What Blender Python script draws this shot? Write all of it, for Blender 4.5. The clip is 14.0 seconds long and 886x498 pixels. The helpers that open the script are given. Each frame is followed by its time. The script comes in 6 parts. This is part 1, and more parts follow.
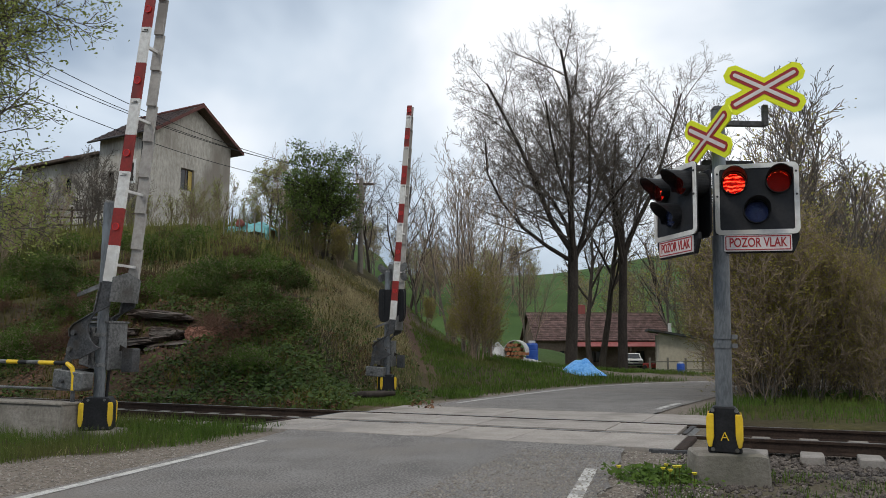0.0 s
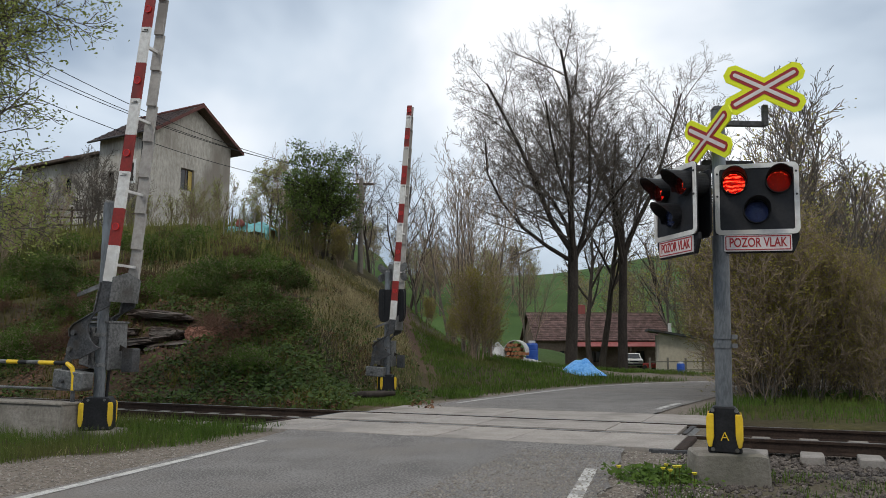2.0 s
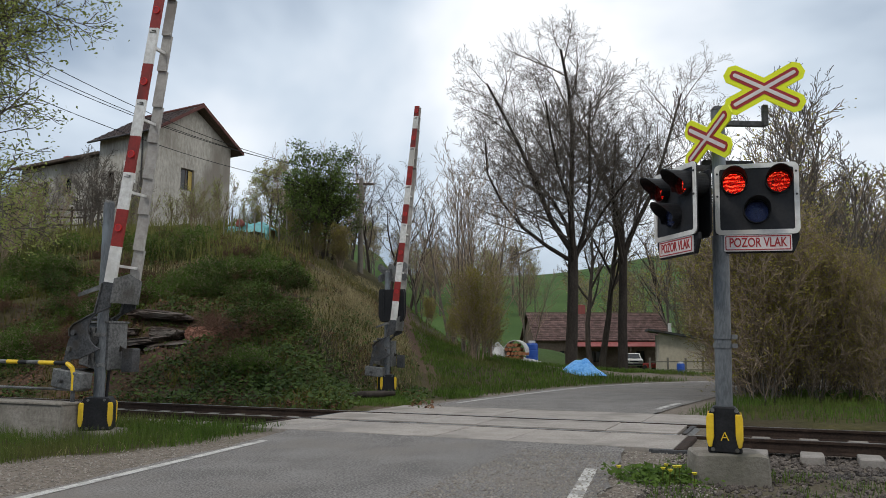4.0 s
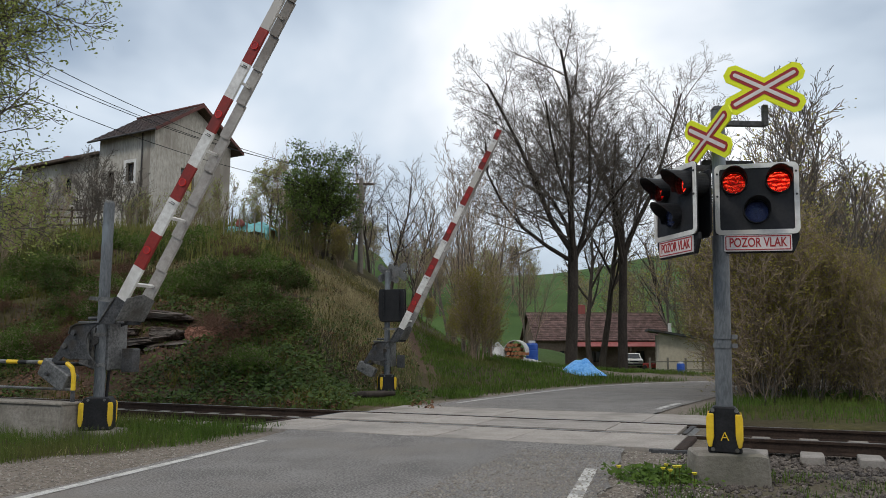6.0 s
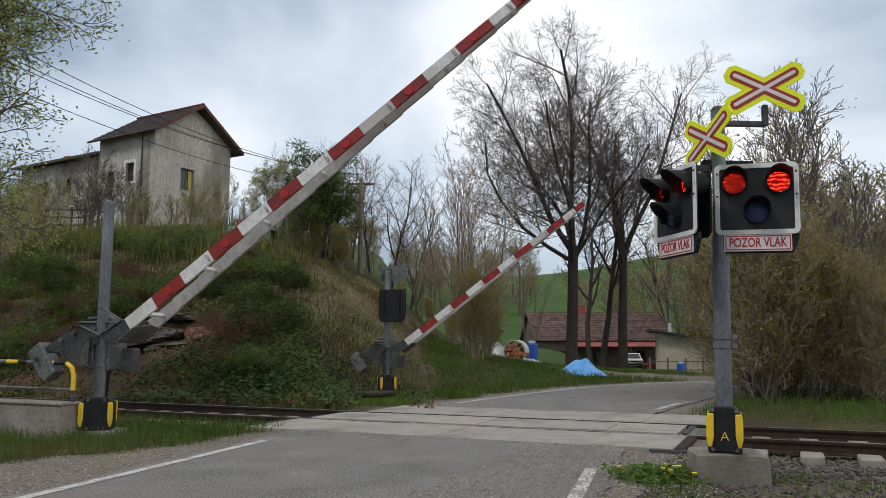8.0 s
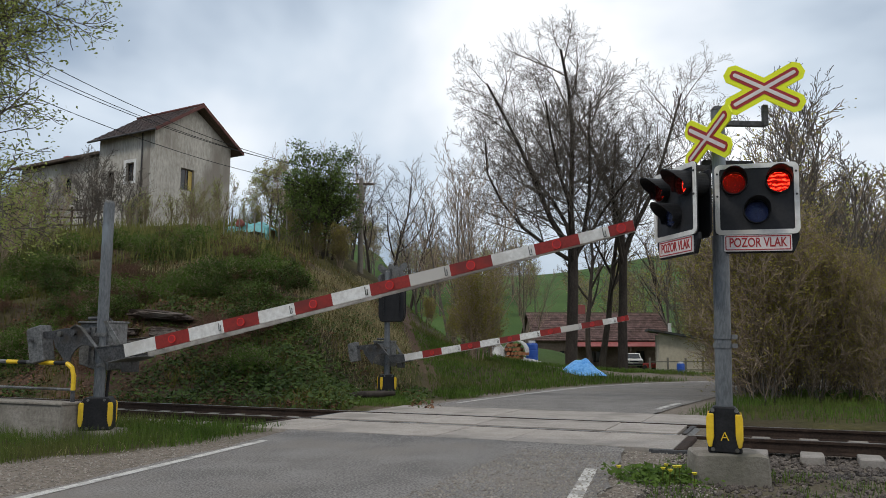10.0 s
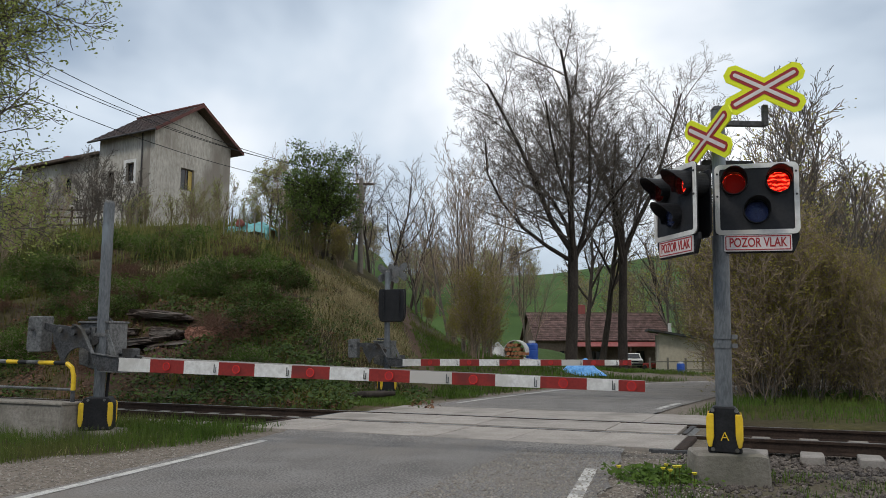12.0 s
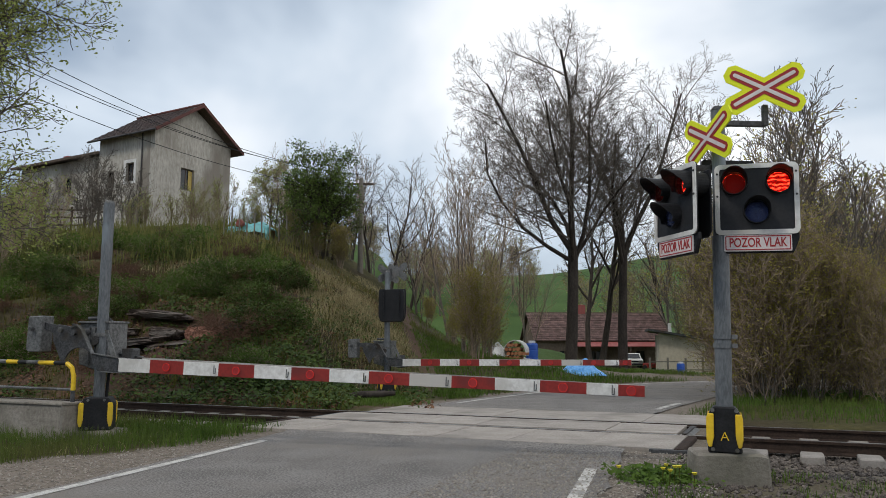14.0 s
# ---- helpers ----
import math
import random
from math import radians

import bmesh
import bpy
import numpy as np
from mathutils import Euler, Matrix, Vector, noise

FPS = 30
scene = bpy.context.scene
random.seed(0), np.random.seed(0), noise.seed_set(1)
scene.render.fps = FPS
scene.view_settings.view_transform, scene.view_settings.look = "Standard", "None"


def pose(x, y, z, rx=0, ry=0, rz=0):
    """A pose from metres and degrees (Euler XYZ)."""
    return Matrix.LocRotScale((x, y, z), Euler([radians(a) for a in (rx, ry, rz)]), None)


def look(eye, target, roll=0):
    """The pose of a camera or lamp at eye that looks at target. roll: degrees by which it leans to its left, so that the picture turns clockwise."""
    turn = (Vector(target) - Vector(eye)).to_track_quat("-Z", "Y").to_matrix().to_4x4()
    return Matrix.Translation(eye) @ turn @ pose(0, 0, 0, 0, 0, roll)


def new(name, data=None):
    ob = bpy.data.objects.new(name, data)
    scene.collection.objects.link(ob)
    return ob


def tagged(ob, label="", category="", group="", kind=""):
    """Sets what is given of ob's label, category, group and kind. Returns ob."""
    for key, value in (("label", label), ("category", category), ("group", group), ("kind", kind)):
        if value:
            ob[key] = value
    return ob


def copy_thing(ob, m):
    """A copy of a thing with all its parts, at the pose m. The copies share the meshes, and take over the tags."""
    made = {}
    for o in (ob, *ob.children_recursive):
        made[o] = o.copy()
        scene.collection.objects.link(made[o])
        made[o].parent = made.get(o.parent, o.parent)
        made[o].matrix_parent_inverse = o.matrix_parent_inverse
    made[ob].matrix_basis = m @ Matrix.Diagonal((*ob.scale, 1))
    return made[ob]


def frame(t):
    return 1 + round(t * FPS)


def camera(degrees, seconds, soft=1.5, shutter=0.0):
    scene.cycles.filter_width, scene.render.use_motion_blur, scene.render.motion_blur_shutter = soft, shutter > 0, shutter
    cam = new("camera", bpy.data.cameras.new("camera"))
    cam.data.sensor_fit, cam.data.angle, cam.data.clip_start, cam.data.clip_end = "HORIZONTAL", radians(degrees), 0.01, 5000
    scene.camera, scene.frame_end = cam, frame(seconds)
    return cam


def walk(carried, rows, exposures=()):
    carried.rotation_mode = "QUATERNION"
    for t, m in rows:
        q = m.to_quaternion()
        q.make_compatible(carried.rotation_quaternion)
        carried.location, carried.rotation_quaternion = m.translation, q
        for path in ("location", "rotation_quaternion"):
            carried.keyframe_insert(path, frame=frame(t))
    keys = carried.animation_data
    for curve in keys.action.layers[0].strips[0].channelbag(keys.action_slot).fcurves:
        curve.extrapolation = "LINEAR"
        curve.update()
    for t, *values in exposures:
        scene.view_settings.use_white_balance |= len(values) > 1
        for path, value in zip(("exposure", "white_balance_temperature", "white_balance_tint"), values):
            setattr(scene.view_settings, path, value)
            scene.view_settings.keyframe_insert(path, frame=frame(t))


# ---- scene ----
cam = camera(59.93, 14.0, soft=0.85)
CAM = pose(0, 0, 1.2, 97.17, 0, 0)
walk(cam, [(0, CAM), (14.0, CAM)])

# ---- world, sun, exposure ----
scene.view_settings.exposure = 0.19
world = bpy.data.worlds.new("world")
scene.world = world
world.use_nodes = True


def build_world():
    nt = world.node_tree
    nt.nodes.clear()
    n = nt.nodes.new
    out, bg = n("ShaderNodeOutputWorld"), n("ShaderNodeBackground")
    sky = n("ShaderNodeTexSky")
    sky.sky_type, sky.sun_disc = "NISHITA", False
    sky.sun_elevation, sky.sun_rotation = radians(50), radians(-60)
    co, mp, ns = n("ShaderNodeTexCoord"), n("ShaderNodeMapping"), n("ShaderNodeTexNoise")
    mp.inputs["Scale"].default_value = (1.0, 1.0, 1.7)
    mp.inputs["Location"].default_value = SKY_SHIFT
    ns.inputs["Scale"].default_value, ns.inputs["Detail"].default_value, ns.inputs["Roughness"].default_value = 1.7, 5, 0.45
    ns.inputs["Distortion"].default_value = 0.25
    ramp = n("ShaderNodeValToRGB")
    e = ramp.color_ramp.elements
    e[0].position, e[0].color = 0.43, (0.24, 0.315, 0.42, 1)
    e[1].position, e[1].color = 0.67, (1.0, 1.02, 1.05, 1)
    k = e.new(0.55)
    k.color = (0.60, 0.68, 0.77, 1)
    dim, mix = n("ShaderNodeMix"), n("ShaderNodeMix")
    dim.data_type = mix.data_type = "RGBA"
    dim.blend_type = "MULTIPLY"
    dim.inputs[0].default_value = 1
    dim.inputs[7].default_value = (0.1, 0.1, 0.1, 1)
    mix.inputs[0].default_value = 0.9
    L = nt.links.new
    L(co.outputs["Generated"], mp.inputs["Vector"])
    L(mp.outputs[0], ns.inputs["Vector"])
    sep, wide, tot = n("ShaderNodeSeparateXYZ"), n("ShaderNodeMath"), n("ShaderNodeMath")
    L(co.outputs["Generated"], sep.inputs[0])
    wide.operation = "MULTIPLY"
    wide.inputs[1].default_value = 0.36
    tot.operation = "ADD"
    L(sep.outputs[0], wide.inputs[0])
    L(wide.outputs[0], tot.inputs[0])
    L(ns.outputs[0], tot.inputs[1])
    L(tot.outputs[0], ramp.inputs[0])
    L(sky.outputs[0], dim.inputs[6])
    L(dim.outputs[2], mix.inputs[6])
    L(ramp.outputs[0], mix.inputs[7])
    L(mix.outputs[2], bg.inputs[0])
    bg.inputs[1].default_value = 1.0
    L(bg.outputs[0], out.inputs[0])


SKY_SHIFT = (0.3, 0.0, 0.0)
build_world()
sun_data = bpy.data.lights.new("sun", "SUN")
sun_data.energy, sun_data.angle, sun_data.color = 1.3, radians(12), (1.0, 0.95, 0.86)
sun = new("sun", sun_data)
sun.matrix_world = look((-20, -12, 30), (0, 0, 0))


# ---- materials ----
def mat(name, c1, c2, scale=8.0, rough=0.8, bump=0.15, metal=0.0, fine=6.0, c3=None, stretch=(1, 1, 1), piece=0.0, spec=0.4, thin=0.0, grain=1.0):
    """Two colours mixed by coarse and fine noise, a third in patches; bump; piece: change from piece to piece."""
    if thin or rough >= 0.9:
        spec *= 0.35
    m = bpy.data.materials.new(name)
    m.use_nodes = True
    nt = m.node_tree
    b = nt.nodes["Principled BSDF"]
    n, L = nt.nodes.new, nt.links.new
    co, mp = n("ShaderNodeTexCoord"), n("ShaderNodeMapping")
    mp.inputs["Scale"].default_value = stretch
    L(co.outputs["Object"], mp.inputs["Vector"])
    big, small = n("ShaderNodeTexNoise"), n("ShaderNodeTexNoise")
    for t, s in ((big, scale), (small, scale * fine)):
        t.inputs["Scale"].default_value, t.inputs["Detail"].default_value = s, 5
        t.inputs["Roughness"].default_value = 0.6
        L(mp.outputs[0], t.inputs["Vector"])
    add = n("ShaderNodeMath")
    add.operation = "ADD"
    gain = n("ShaderNodeMath")
    gain.operation = "MULTIPLY_ADD"
    gain.inputs[1].default_value, gain.inputs[2].default_value = grain, 0.5 - 0.5 * grain
    L(small.outputs[0], gain.inputs[0])
    L(big.outputs[0], add.inputs[0])
    L(gain.outputs[0], add.inputs[1])
    ramp = n("ShaderNodeValToRGB")
    e = ramp.color_ramp.elements
    e[0].position, e[0].color = 0.78, (*c1, 1)
    e[1].position, e[1].color = 1.22, (*c2, 1)
    half = n("ShaderNodeMapRange")
    half.inputs[1].default_value, half.inputs[2].default_value = 0.72, 1.28
    L(add.outputs[0], half.inputs[0])
    e[0].position, e[1].position = 0.05, 0.95
    L(half.outputs[0], ramp.inputs[0])
    colour = ramp.outputs[0]
    if c3:
        pat, pr, mx = n("ShaderNodeTexNoise"), n("ShaderNodeMapRange"), n("ShaderNodeMix")
        pat.inputs["Scale"].default_value, pat.inputs["Detail"].default_value = scale * 0.37, 6
        L(mp.outputs[0], pat.inputs["Vector"])
        pr.inputs[1].default_value, pr.inputs[2].default_value = 0.52, 0.64
        L(pat.outputs[0], pr.inputs[0])
        mx.data_type = "RGBA"
        L(pr.outputs[0], mx.inputs[0])
        L(colour, mx.inputs[6])
        mx.inputs[7].default_value = (*c3, 1)
        colour = mx.outputs[2]
    if piece:
        geo, obi, s1, hsv, rg = n("ShaderNodeNewGeometry"), n("ShaderNodeObjectInfo"), n("ShaderNodeMath"), n("ShaderNodeHueSaturation"), n("ShaderNodeMapRange")
        s1.operation = "ADD"
        L(geo.outputs["Random Per Island"], s1.inputs[0])
        L(obi.outputs["Random"], s1.inputs[1])
        rg.inputs[2].default_value, rg.inputs[3].default_value, rg.inputs[4].default_value = 2.0, 1 - piece, 1 + piece
        L(s1.outputs[0], rg.inputs[0])
        L(rg.outputs[0], hsv.inputs["Value"])
        L(colour, hsv.inputs["Color"])
        colour = hsv.outputs[0]
    L(colour, b.inputs["Base Color"])
    rr = n("ShaderNodeMapRange")
    rr.inputs[3].default_value, rr.inputs[4].default_value = max(0.02, rough - 0.12), min(1, rough + 0.12)
    L(big.outputs[0], rr.inputs[0])
    L(rr.outputs[0], b.inputs["Roughness"])
    b.inputs["Metallic"].default_value = metal
    b.inputs["Specular IOR Level"].default_value = spec
    if bump:
        bp = n("ShaderNodeBump")
        bp.inputs["Strength"].default_value, bp.inputs["Distance"].default_value = bump, 0.1 / scale
        L(small.outputs[0], bp.inputs["Height"])
        L(bp.outputs[0], b.inputs["Normal"])
    if thin:
        tr, mxs = n("ShaderNodeBsdfTranslucent"), n("ShaderNodeMixShader")
        L(colour, tr.inputs[0])
        mxs.inputs[0].default_value = thin
        L(b.outputs[0], mxs.inputs[1])
        L(tr.outputs[0], mxs.inputs[2])
        L(mxs.outputs[0], nt.nodes["Material Output"].inputs[0])
    return m


def glow(name, colour, strength, bands=0.0):
    """A lit lamp face: light broken up by the ribs of its lens."""
    m = bpy.data.materials.new(name)
    m.use_nodes = True
    nt = m.node_tree
    b = nt.nodes["Principled BSDF"]
    b.inputs["Base Color"].default_value = (0.3, 0.01, 0.01, 1)
    b.inputs["Emission Color"].default_value = (*colour, 1)
    b.inputs["Emission Strength"].default_value = strength
    if bands:
        n, L = nt.nodes.new, nt.links.new
        co, wv, rg = n("ShaderNodeTexCoord"), n("ShaderNodeTexWave"), n("ShaderNodeMapRange")
        wv.bands_direction = "Z"
        wv.inputs["Scale"].default_value, wv.inputs["Distortion"].default_value = bands, 5.0
        wv.inputs["Detail"].default_value, wv.inputs["Detail Scale"].default_value = 2, 3.0
        L(co.outputs["Object"], wv.inputs["Vector"])
        rg.inputs[3].default_value, rg.inputs[4].default_value = strength * 0.4, strength * 2.6
        L(wv.outputs["Fac"], rg.inputs[0])
        L(rg.outputs[0], b.inputs["Emission Strength"])
        hot, rp = n("ShaderNodeMapRange"), n("ShaderNodeMix")
        hot.inputs[1].default_value, hot.inputs[2].default_value = 0.6, 1.0
        L(wv.outputs["Fac"], hot.inputs[0])
        rp.data_type = "RGBA"
        rp.inputs[6].default_value = (*colour, 1)
        rp.inputs[7].default_value = (1.0, 0.34, 0.14, 1)
        L(hot.outputs[0], rp.inputs[0])
        L(rp.outputs[2], b.inputs["Emission Color"])
    return m


def glass(name, colour, clear=0.75):
    """Thin coloured glass: tinted see-through with a clear gloss."""
    m = bpy.data.materials.new(name)
    m.use_nodes = True
    nt = m.node_tree
    n, L = nt.nodes.new, nt.links.new
    b = nt.nodes["Principled BSDF"]
    b.inputs["Base Color"].default_value = (*[c * 0.35 for c in colour], 1)
    b.inputs["Roughness"].default_value = 0.12
    tr, mx = n("ShaderNodeBsdfTransparent"), n("ShaderNodeMixShader")
    tr.inputs[0].default_value = (*colour, 1)
    mx.inputs[0].default_value = clear
    L(b.outputs[0], mx.inputs[1])
    L(tr.outputs[0], mx.inputs[2])
    L(mx.outputs[0], nt.nodes["Material Output"].inputs[0])
    return m


M_ASPHALT = mat("asphalt", (0.145, 0.133, 0.123), (0.335, 0.31, 0.287), 1.1, 0.85, 0.7, fine=42, c3=(0.26, 0.232, 0.205), grain=3.4)
M_SLAB = mat("crossing_concrete", (0.26, 0.23, 0.202), (0.385, 0.345, 0.305), 2.5, 0.85, 0.3, fine=18, c3=(0.225, 0.2, 0.174), piece=0.12, grain=1.6)
M_LINE = mat("road_paint", (0.36, 0.34, 0.31), (0.62, 0.60, 0.56), 11, 0.85, 0.4, fine=6, c3=(0.27, 0.255, 0.235), grain=2.0)
M_BALLAST = mat("ballast", (0.04, 0.034, 0.03), (0.155, 0.132, 0.115), 9, 0.95, 0.7, fine=4, piece=0.45)
M_RAIL = mat("rusty_rail", (0.022, 0.015, 0.012), (0.062, 0.041, 0.031), 6, 0.8, 0.3, metal=0.2, spec=0.2)
M_RAILTOP = mat("polished_rail_head", (0.30, 0.29, 0.28), (0.48, 0.46, 0.45), 4, 0.32, 0.05, metal=0.9, stretch=(1, 1, 1))
M_SLEEPER = mat("concrete_sleeper", (0.22, 0.20, 0.18), (0.34, 0.31, 0.28), 6, 0.9, 0.3)
M_CONC = mat("weathered_concrete", (0.17, 0.15, 0.125), (0.33, 0.30, 0.26), 2.2, 0.9, 0.4, fine=9, c3=(0.15, 0.14, 0.11))
M_STEEL = mat("galvanised_steel", (0.095, 0.095, 0.094), (0.215, 0.215, 0.212), 4, 0.6, 0.15, metal=0.35, c3=(0.075, 0.068, 0.055), grain=1.8)
M_MAST = mat("grey_mast_paint", (0.10, 0.108, 0.115), (0.18, 0.19, 0.20), 3.0, 0.55, 0.08, metal=0.25, stretch=(3, 3, 0.8), c3=(0.24, 0.275, 0.30), grain=1.5)
M_DARKSTEEL = mat("dark_steel", (0.038, 0.038, 0.04), (0.10, 0.10, 0.102), 6, 0.6, 0.15, metal=0.35, c3=(0.045, 0.035, 0.026), grain=1.5)
M_BLACK = mat("black_paint", (0.010, 0.010, 0.011), (0.024, 0.024, 0.026), 8, 0.55, 0.08, spec=0.22)
M_BOARD = mat("matt_black_board", (0.010, 0.010, 0.012), (0.022, 0.022, 0.025), 5, 0.6, 0.05)
M_WHITE = mat("white_paint", (0.60, 0.58, 0.55), (0.78, 0.77, 0.74), 3, 0.5, 0.05, c3=(0.50, 0.47, 0.43), grain=1.6)
M_REFLECT = mat("red_reflector", (0.55, 0.035, 0.03), (0.70, 0.06, 0.05), 9, 0.25, 0.0)
M_RED = mat("red_paint", (0.20, 0.018, 0.014), (0.31, 0.028, 0.021), 5, 0.55, 0.05, c3=(0.16, 0.024, 0.02))
M_WOODGREY = mat("grey_arm_underside", (0.30, 0.28, 0.26), (0.46, 0.44, 0.41), 3, 0.7, 0.15, c3=(0.24, 0.22, 0.20))
M_YELLOW = mat("yellow_paint", (0.72, 0.45, 0.015), (0.85, 0.58, 0.03), 5, 0.5, 0.1, c3=(0.55, 0.36, 0.03))
M_FLUO = mat("fluorescent_yellow", (0.78, 0.84, 0.01), (0.86, 0.90, 0.02), 4, 0.45, 0.0)
M_SIGNRED = mat("sign_red", (0.30, 0.02, 0.02), (0.40, 0.03, 0.03), 5, 0.4, 0.0)
M_SIGNWHITE = mat("sign_white", (0.66, 0.60, 0.58), (0.76, 0.71, 0.69), 5, 0.4, 0.0)
M_LIT = glow("lit_red_lamp", (1.0, 0.012, 0.006), 1.9, 8.0)
M_UNLIT = mat("unlit_red_lamp", (0.06, 0.0035, 0.003), (0.13, 0.008, 0.006), 40, 0.35, 0.3, stretch=(0.3, 1, 1))
M_BLUELAMP = mat("unlit_blue_lamp", (0.008, 0.014, 0.045), (0.02, 0.035, 0.09), 12, 0.25, 0.1)
M_LENSRED = glass("red_lens", (1.0, 0.30, 0.28), 0.9)
M_LENSBLUE = glass("blue_lens", (0.35, 0.45, 0.9), 0.6)
M_PLASTER = mat("old_plaster", (0.36, 0.33, 0.285), (0.56, 0.53, 0.47), 0.5, 0.95, 0.2, fine=7, c3=(0.27, 0.24, 0.205), stretch=(1.6, 1.6, 0.6), grain=1.5)
M_PLASTER2 = mat("shed_plaster", (0.50, 0.43, 0.33), (0.66, 0.58, 0.46), 0.6, 0.95, 0.2, fine=7, c3=(0.30, 0.26, 0.21))
M_ROOF = mat("brown_red_roof", (0.055, 0.042, 0.038), (0.125, 0.085, 0.075), 1.2, 0.85, 0.3, piece=0.3)
M_ROOFRED = mat("red_metal_roof", (0.24, 0.06, 0.055), (0.34, 0.10, 0.085), 0.8, 0.6, 0.1)
M_TILE = mat("weathered_tile", (0.085, 0.058, 0.052), (0.23, 0.145, 0.13), 1.5, 0.9, 0.2, piece=0.45)
M_WOOD = mat("dark_wood", (0.05, 0.035, 0.026), (0.13, 0.09, 0.065), 4, 0.85, 0.3, stretch=(1, 1, 0.2))
M_WOODLIGHT = mat("grey_wood", (0.16, 0.14, 0.115), (0.28, 0.25, 0.21), 4, 0.9, 0.3)
M_PANE = mat("dark_pane", (0.012, 0.013, 0.014), (0.03, 0.032, 0.033), 1.0, 0.12, 0.0, spec=0.5)
M_CURTAIN = mat("yellow_curtain", (0.45, 0.33, 0.10), (0.60, 0.45, 0.16), 5, 0.9, 0.1)
M_BLUETARP = mat("blue_tarp", (0.06, 0.26, 0.62), (0.20, 0.48, 0.85), 3, 0.45, 0.4, fine=4)
M_BLUEPLASTIC = mat("blue_plastic", (0.012, 0.06, 0.32), (0.025, 0.10, 0.42), 4, 0.4, 0.05)
M_TURQ = mat("turquoise_paint", (0.10, 0.38, 0.40), (0.20, 0.52, 0.52), 3, 0.5, 0.05)
M_WHITETARP = mat("white_sheet", (0.42, 0.41, 0.39), (0.66, 0.65, 0.63), 5, 0.7, 0.5)
M_TALL = mat("tall_grass_blade", (0.11, 0.115, 0.028), (0.22, 0.215, 0.068), 0.6, 0.7, 0.0, piece=0.4, thin=0.3)
M_RUSTRED = mat("orange_clay", (0.30, 0.12, 0.06), (0.42, 0.19, 0.10), 6, 0.9, 0.3)
M_BARK = mat("grey_bark", (0.085, 0.072, 0.06), (0.19, 0.165, 0.14), 5, 0.95, 0.6, stretch=(1, 1, 0.25))
M_BARKDARK = mat("dark_bark", (0.035, 0.028, 0.024), (0.08, 0.066, 0.056), 5, 0.95, 0.5, stretch=(1, 1, 0.25))
M_TWIG = mat("brown_twig", (0.17, 0.125, 0.09), (0.36, 0.28, 0.205), 2, 0.95, 0.2, piece=0.3)
M_LEAFDARK = mat("dark_leaf", (0.065, 0.105, 0.024), (0.155, 0.215, 0.05), 1.2, 0.6, 0.0, piece=0.45, thin=0.35)
M_LEAFLIGHT = mat("spring_leaf", (0.27, 0.31, 0.085), (0.44, 0.48, 0.16), 1.2, 0.6, 0.0, piece=0.3, thin=0.62)
M_LEAFOLIVE = mat("olive_bud", (0.21, 0.185, 0.045), (0.38, 0.33, 0.09), 1.2, 0.7, 0.0, piece=0.4, thin=0.5)
M_GRASS = mat("grass_blade", (0.058, 0.060, 0.010), (0.150, 0.142, 0.030), 0.6, 0.6, 0.0, piece=0.4, c3=(0.15, 0.125, 0.042), thin=0.25)
M_GRASS2 = mat("fresh_grass_blade", (0.045, 0.085, 0.013), (0.115, 0.18, 0.032), 0.8, 0.6, 0.0, piece=0.4, c3=(0.11, 0.12, 0.035), thin=0.3)
M_DEADSTEM = mat("dead_red_stem", (0.075, 0.04, 0.028), (0.16, 0.095, 0.065), 2, 0.95, 0.0, piece=0.35)
M_VERGE = mat("dark_red_board", (0.09, 0.035, 0.03), (0.16, 0.06, 0.05), 2, 0.8, 0.1)
M_PEBBLE = mat("pale_pebble", (0.20, 0.175, 0.15), (0.42, 0.38, 0.33), 9, 0.95, 0.3, piece=0.35)
# farmhouse wall: the shade under the porch is put into this brown
M_SHADEWALL = mat("shade_brown_wall", (0.11, 0.085, 0.065), (0.20, 0.155, 0.12), 0.8, 0.95, 0.2, fine=7)
M_LITTER = mat("leaf_litter", (0.065, 0.033, 0.019), (0.165, 0.088, 0.052), 2, 0.95, 0.0, piece=0.45)
M_DRY = mat("dry_grass", (0.20, 0.165, 0.085), (0.42, 0.355, 0.20), 0.7, 0.8, 0.0, piece=0.3, thin=0.25)
M_IVY = mat("ground_ivy", (0.028, 0.052, 0.010), (0.085, 0.125, 0.026), 1.0, 0.5, 0.0, piece=0.5, thin=0.15)
M_FLOWER = mat("dandelion", (0.75, 0.60, 0.03), (0.85, 0.70, 0.06), 5, 0.7, 0.0)
M_ROCK = mat("red_sandstone", (0.035, 0.026, 0.022), (0.105, 0.078, 0.064), 2.2, 0.95, 0.9, fine=6, c3=(0.15, 0.13, 0.115), stretch=(1, 1, 3.5), grain=1.6)
M_CLAY = mat("red_clay", (0.13, 0.058, 0.038), (0.33, 0.17, 0.125), 2.2, 0.95, 0.9, fine=6, grain=1.6)


# ---- mesh helpers ----
def part(name, bm, material, parent=None, label="", m=None, smooth=False):
    """Links a bmesh as one mesh object under a thing or a part."""
    me = bpy.data.meshes.new(name)
    bm.to_mesh(me)
    bm.free()
    me.materials.append(material)
    if smooth:
        me.polygons.foreach_set("use_smooth", [True] * len(me.polygons))
    ob = new(name, me)
    ob.parent = parent
    if m is not None:
        ob.matrix_basis = m
    if label:
        tagged(ob, label)
    return ob


def raw(name, verts, faces, material, parent=None, label="", smooth=False):
    me = bpy.data.meshes.new(name)
    me.from_pydata(verts, [], faces)
    me.materials.append(material)
    if smooth:
        me.polygons.foreach_set("use_smooth", [True] * len(me.polygons))
    ob = new(name, me)
    ob.parent = parent
    if label:
        tagged(ob, label)
    return ob


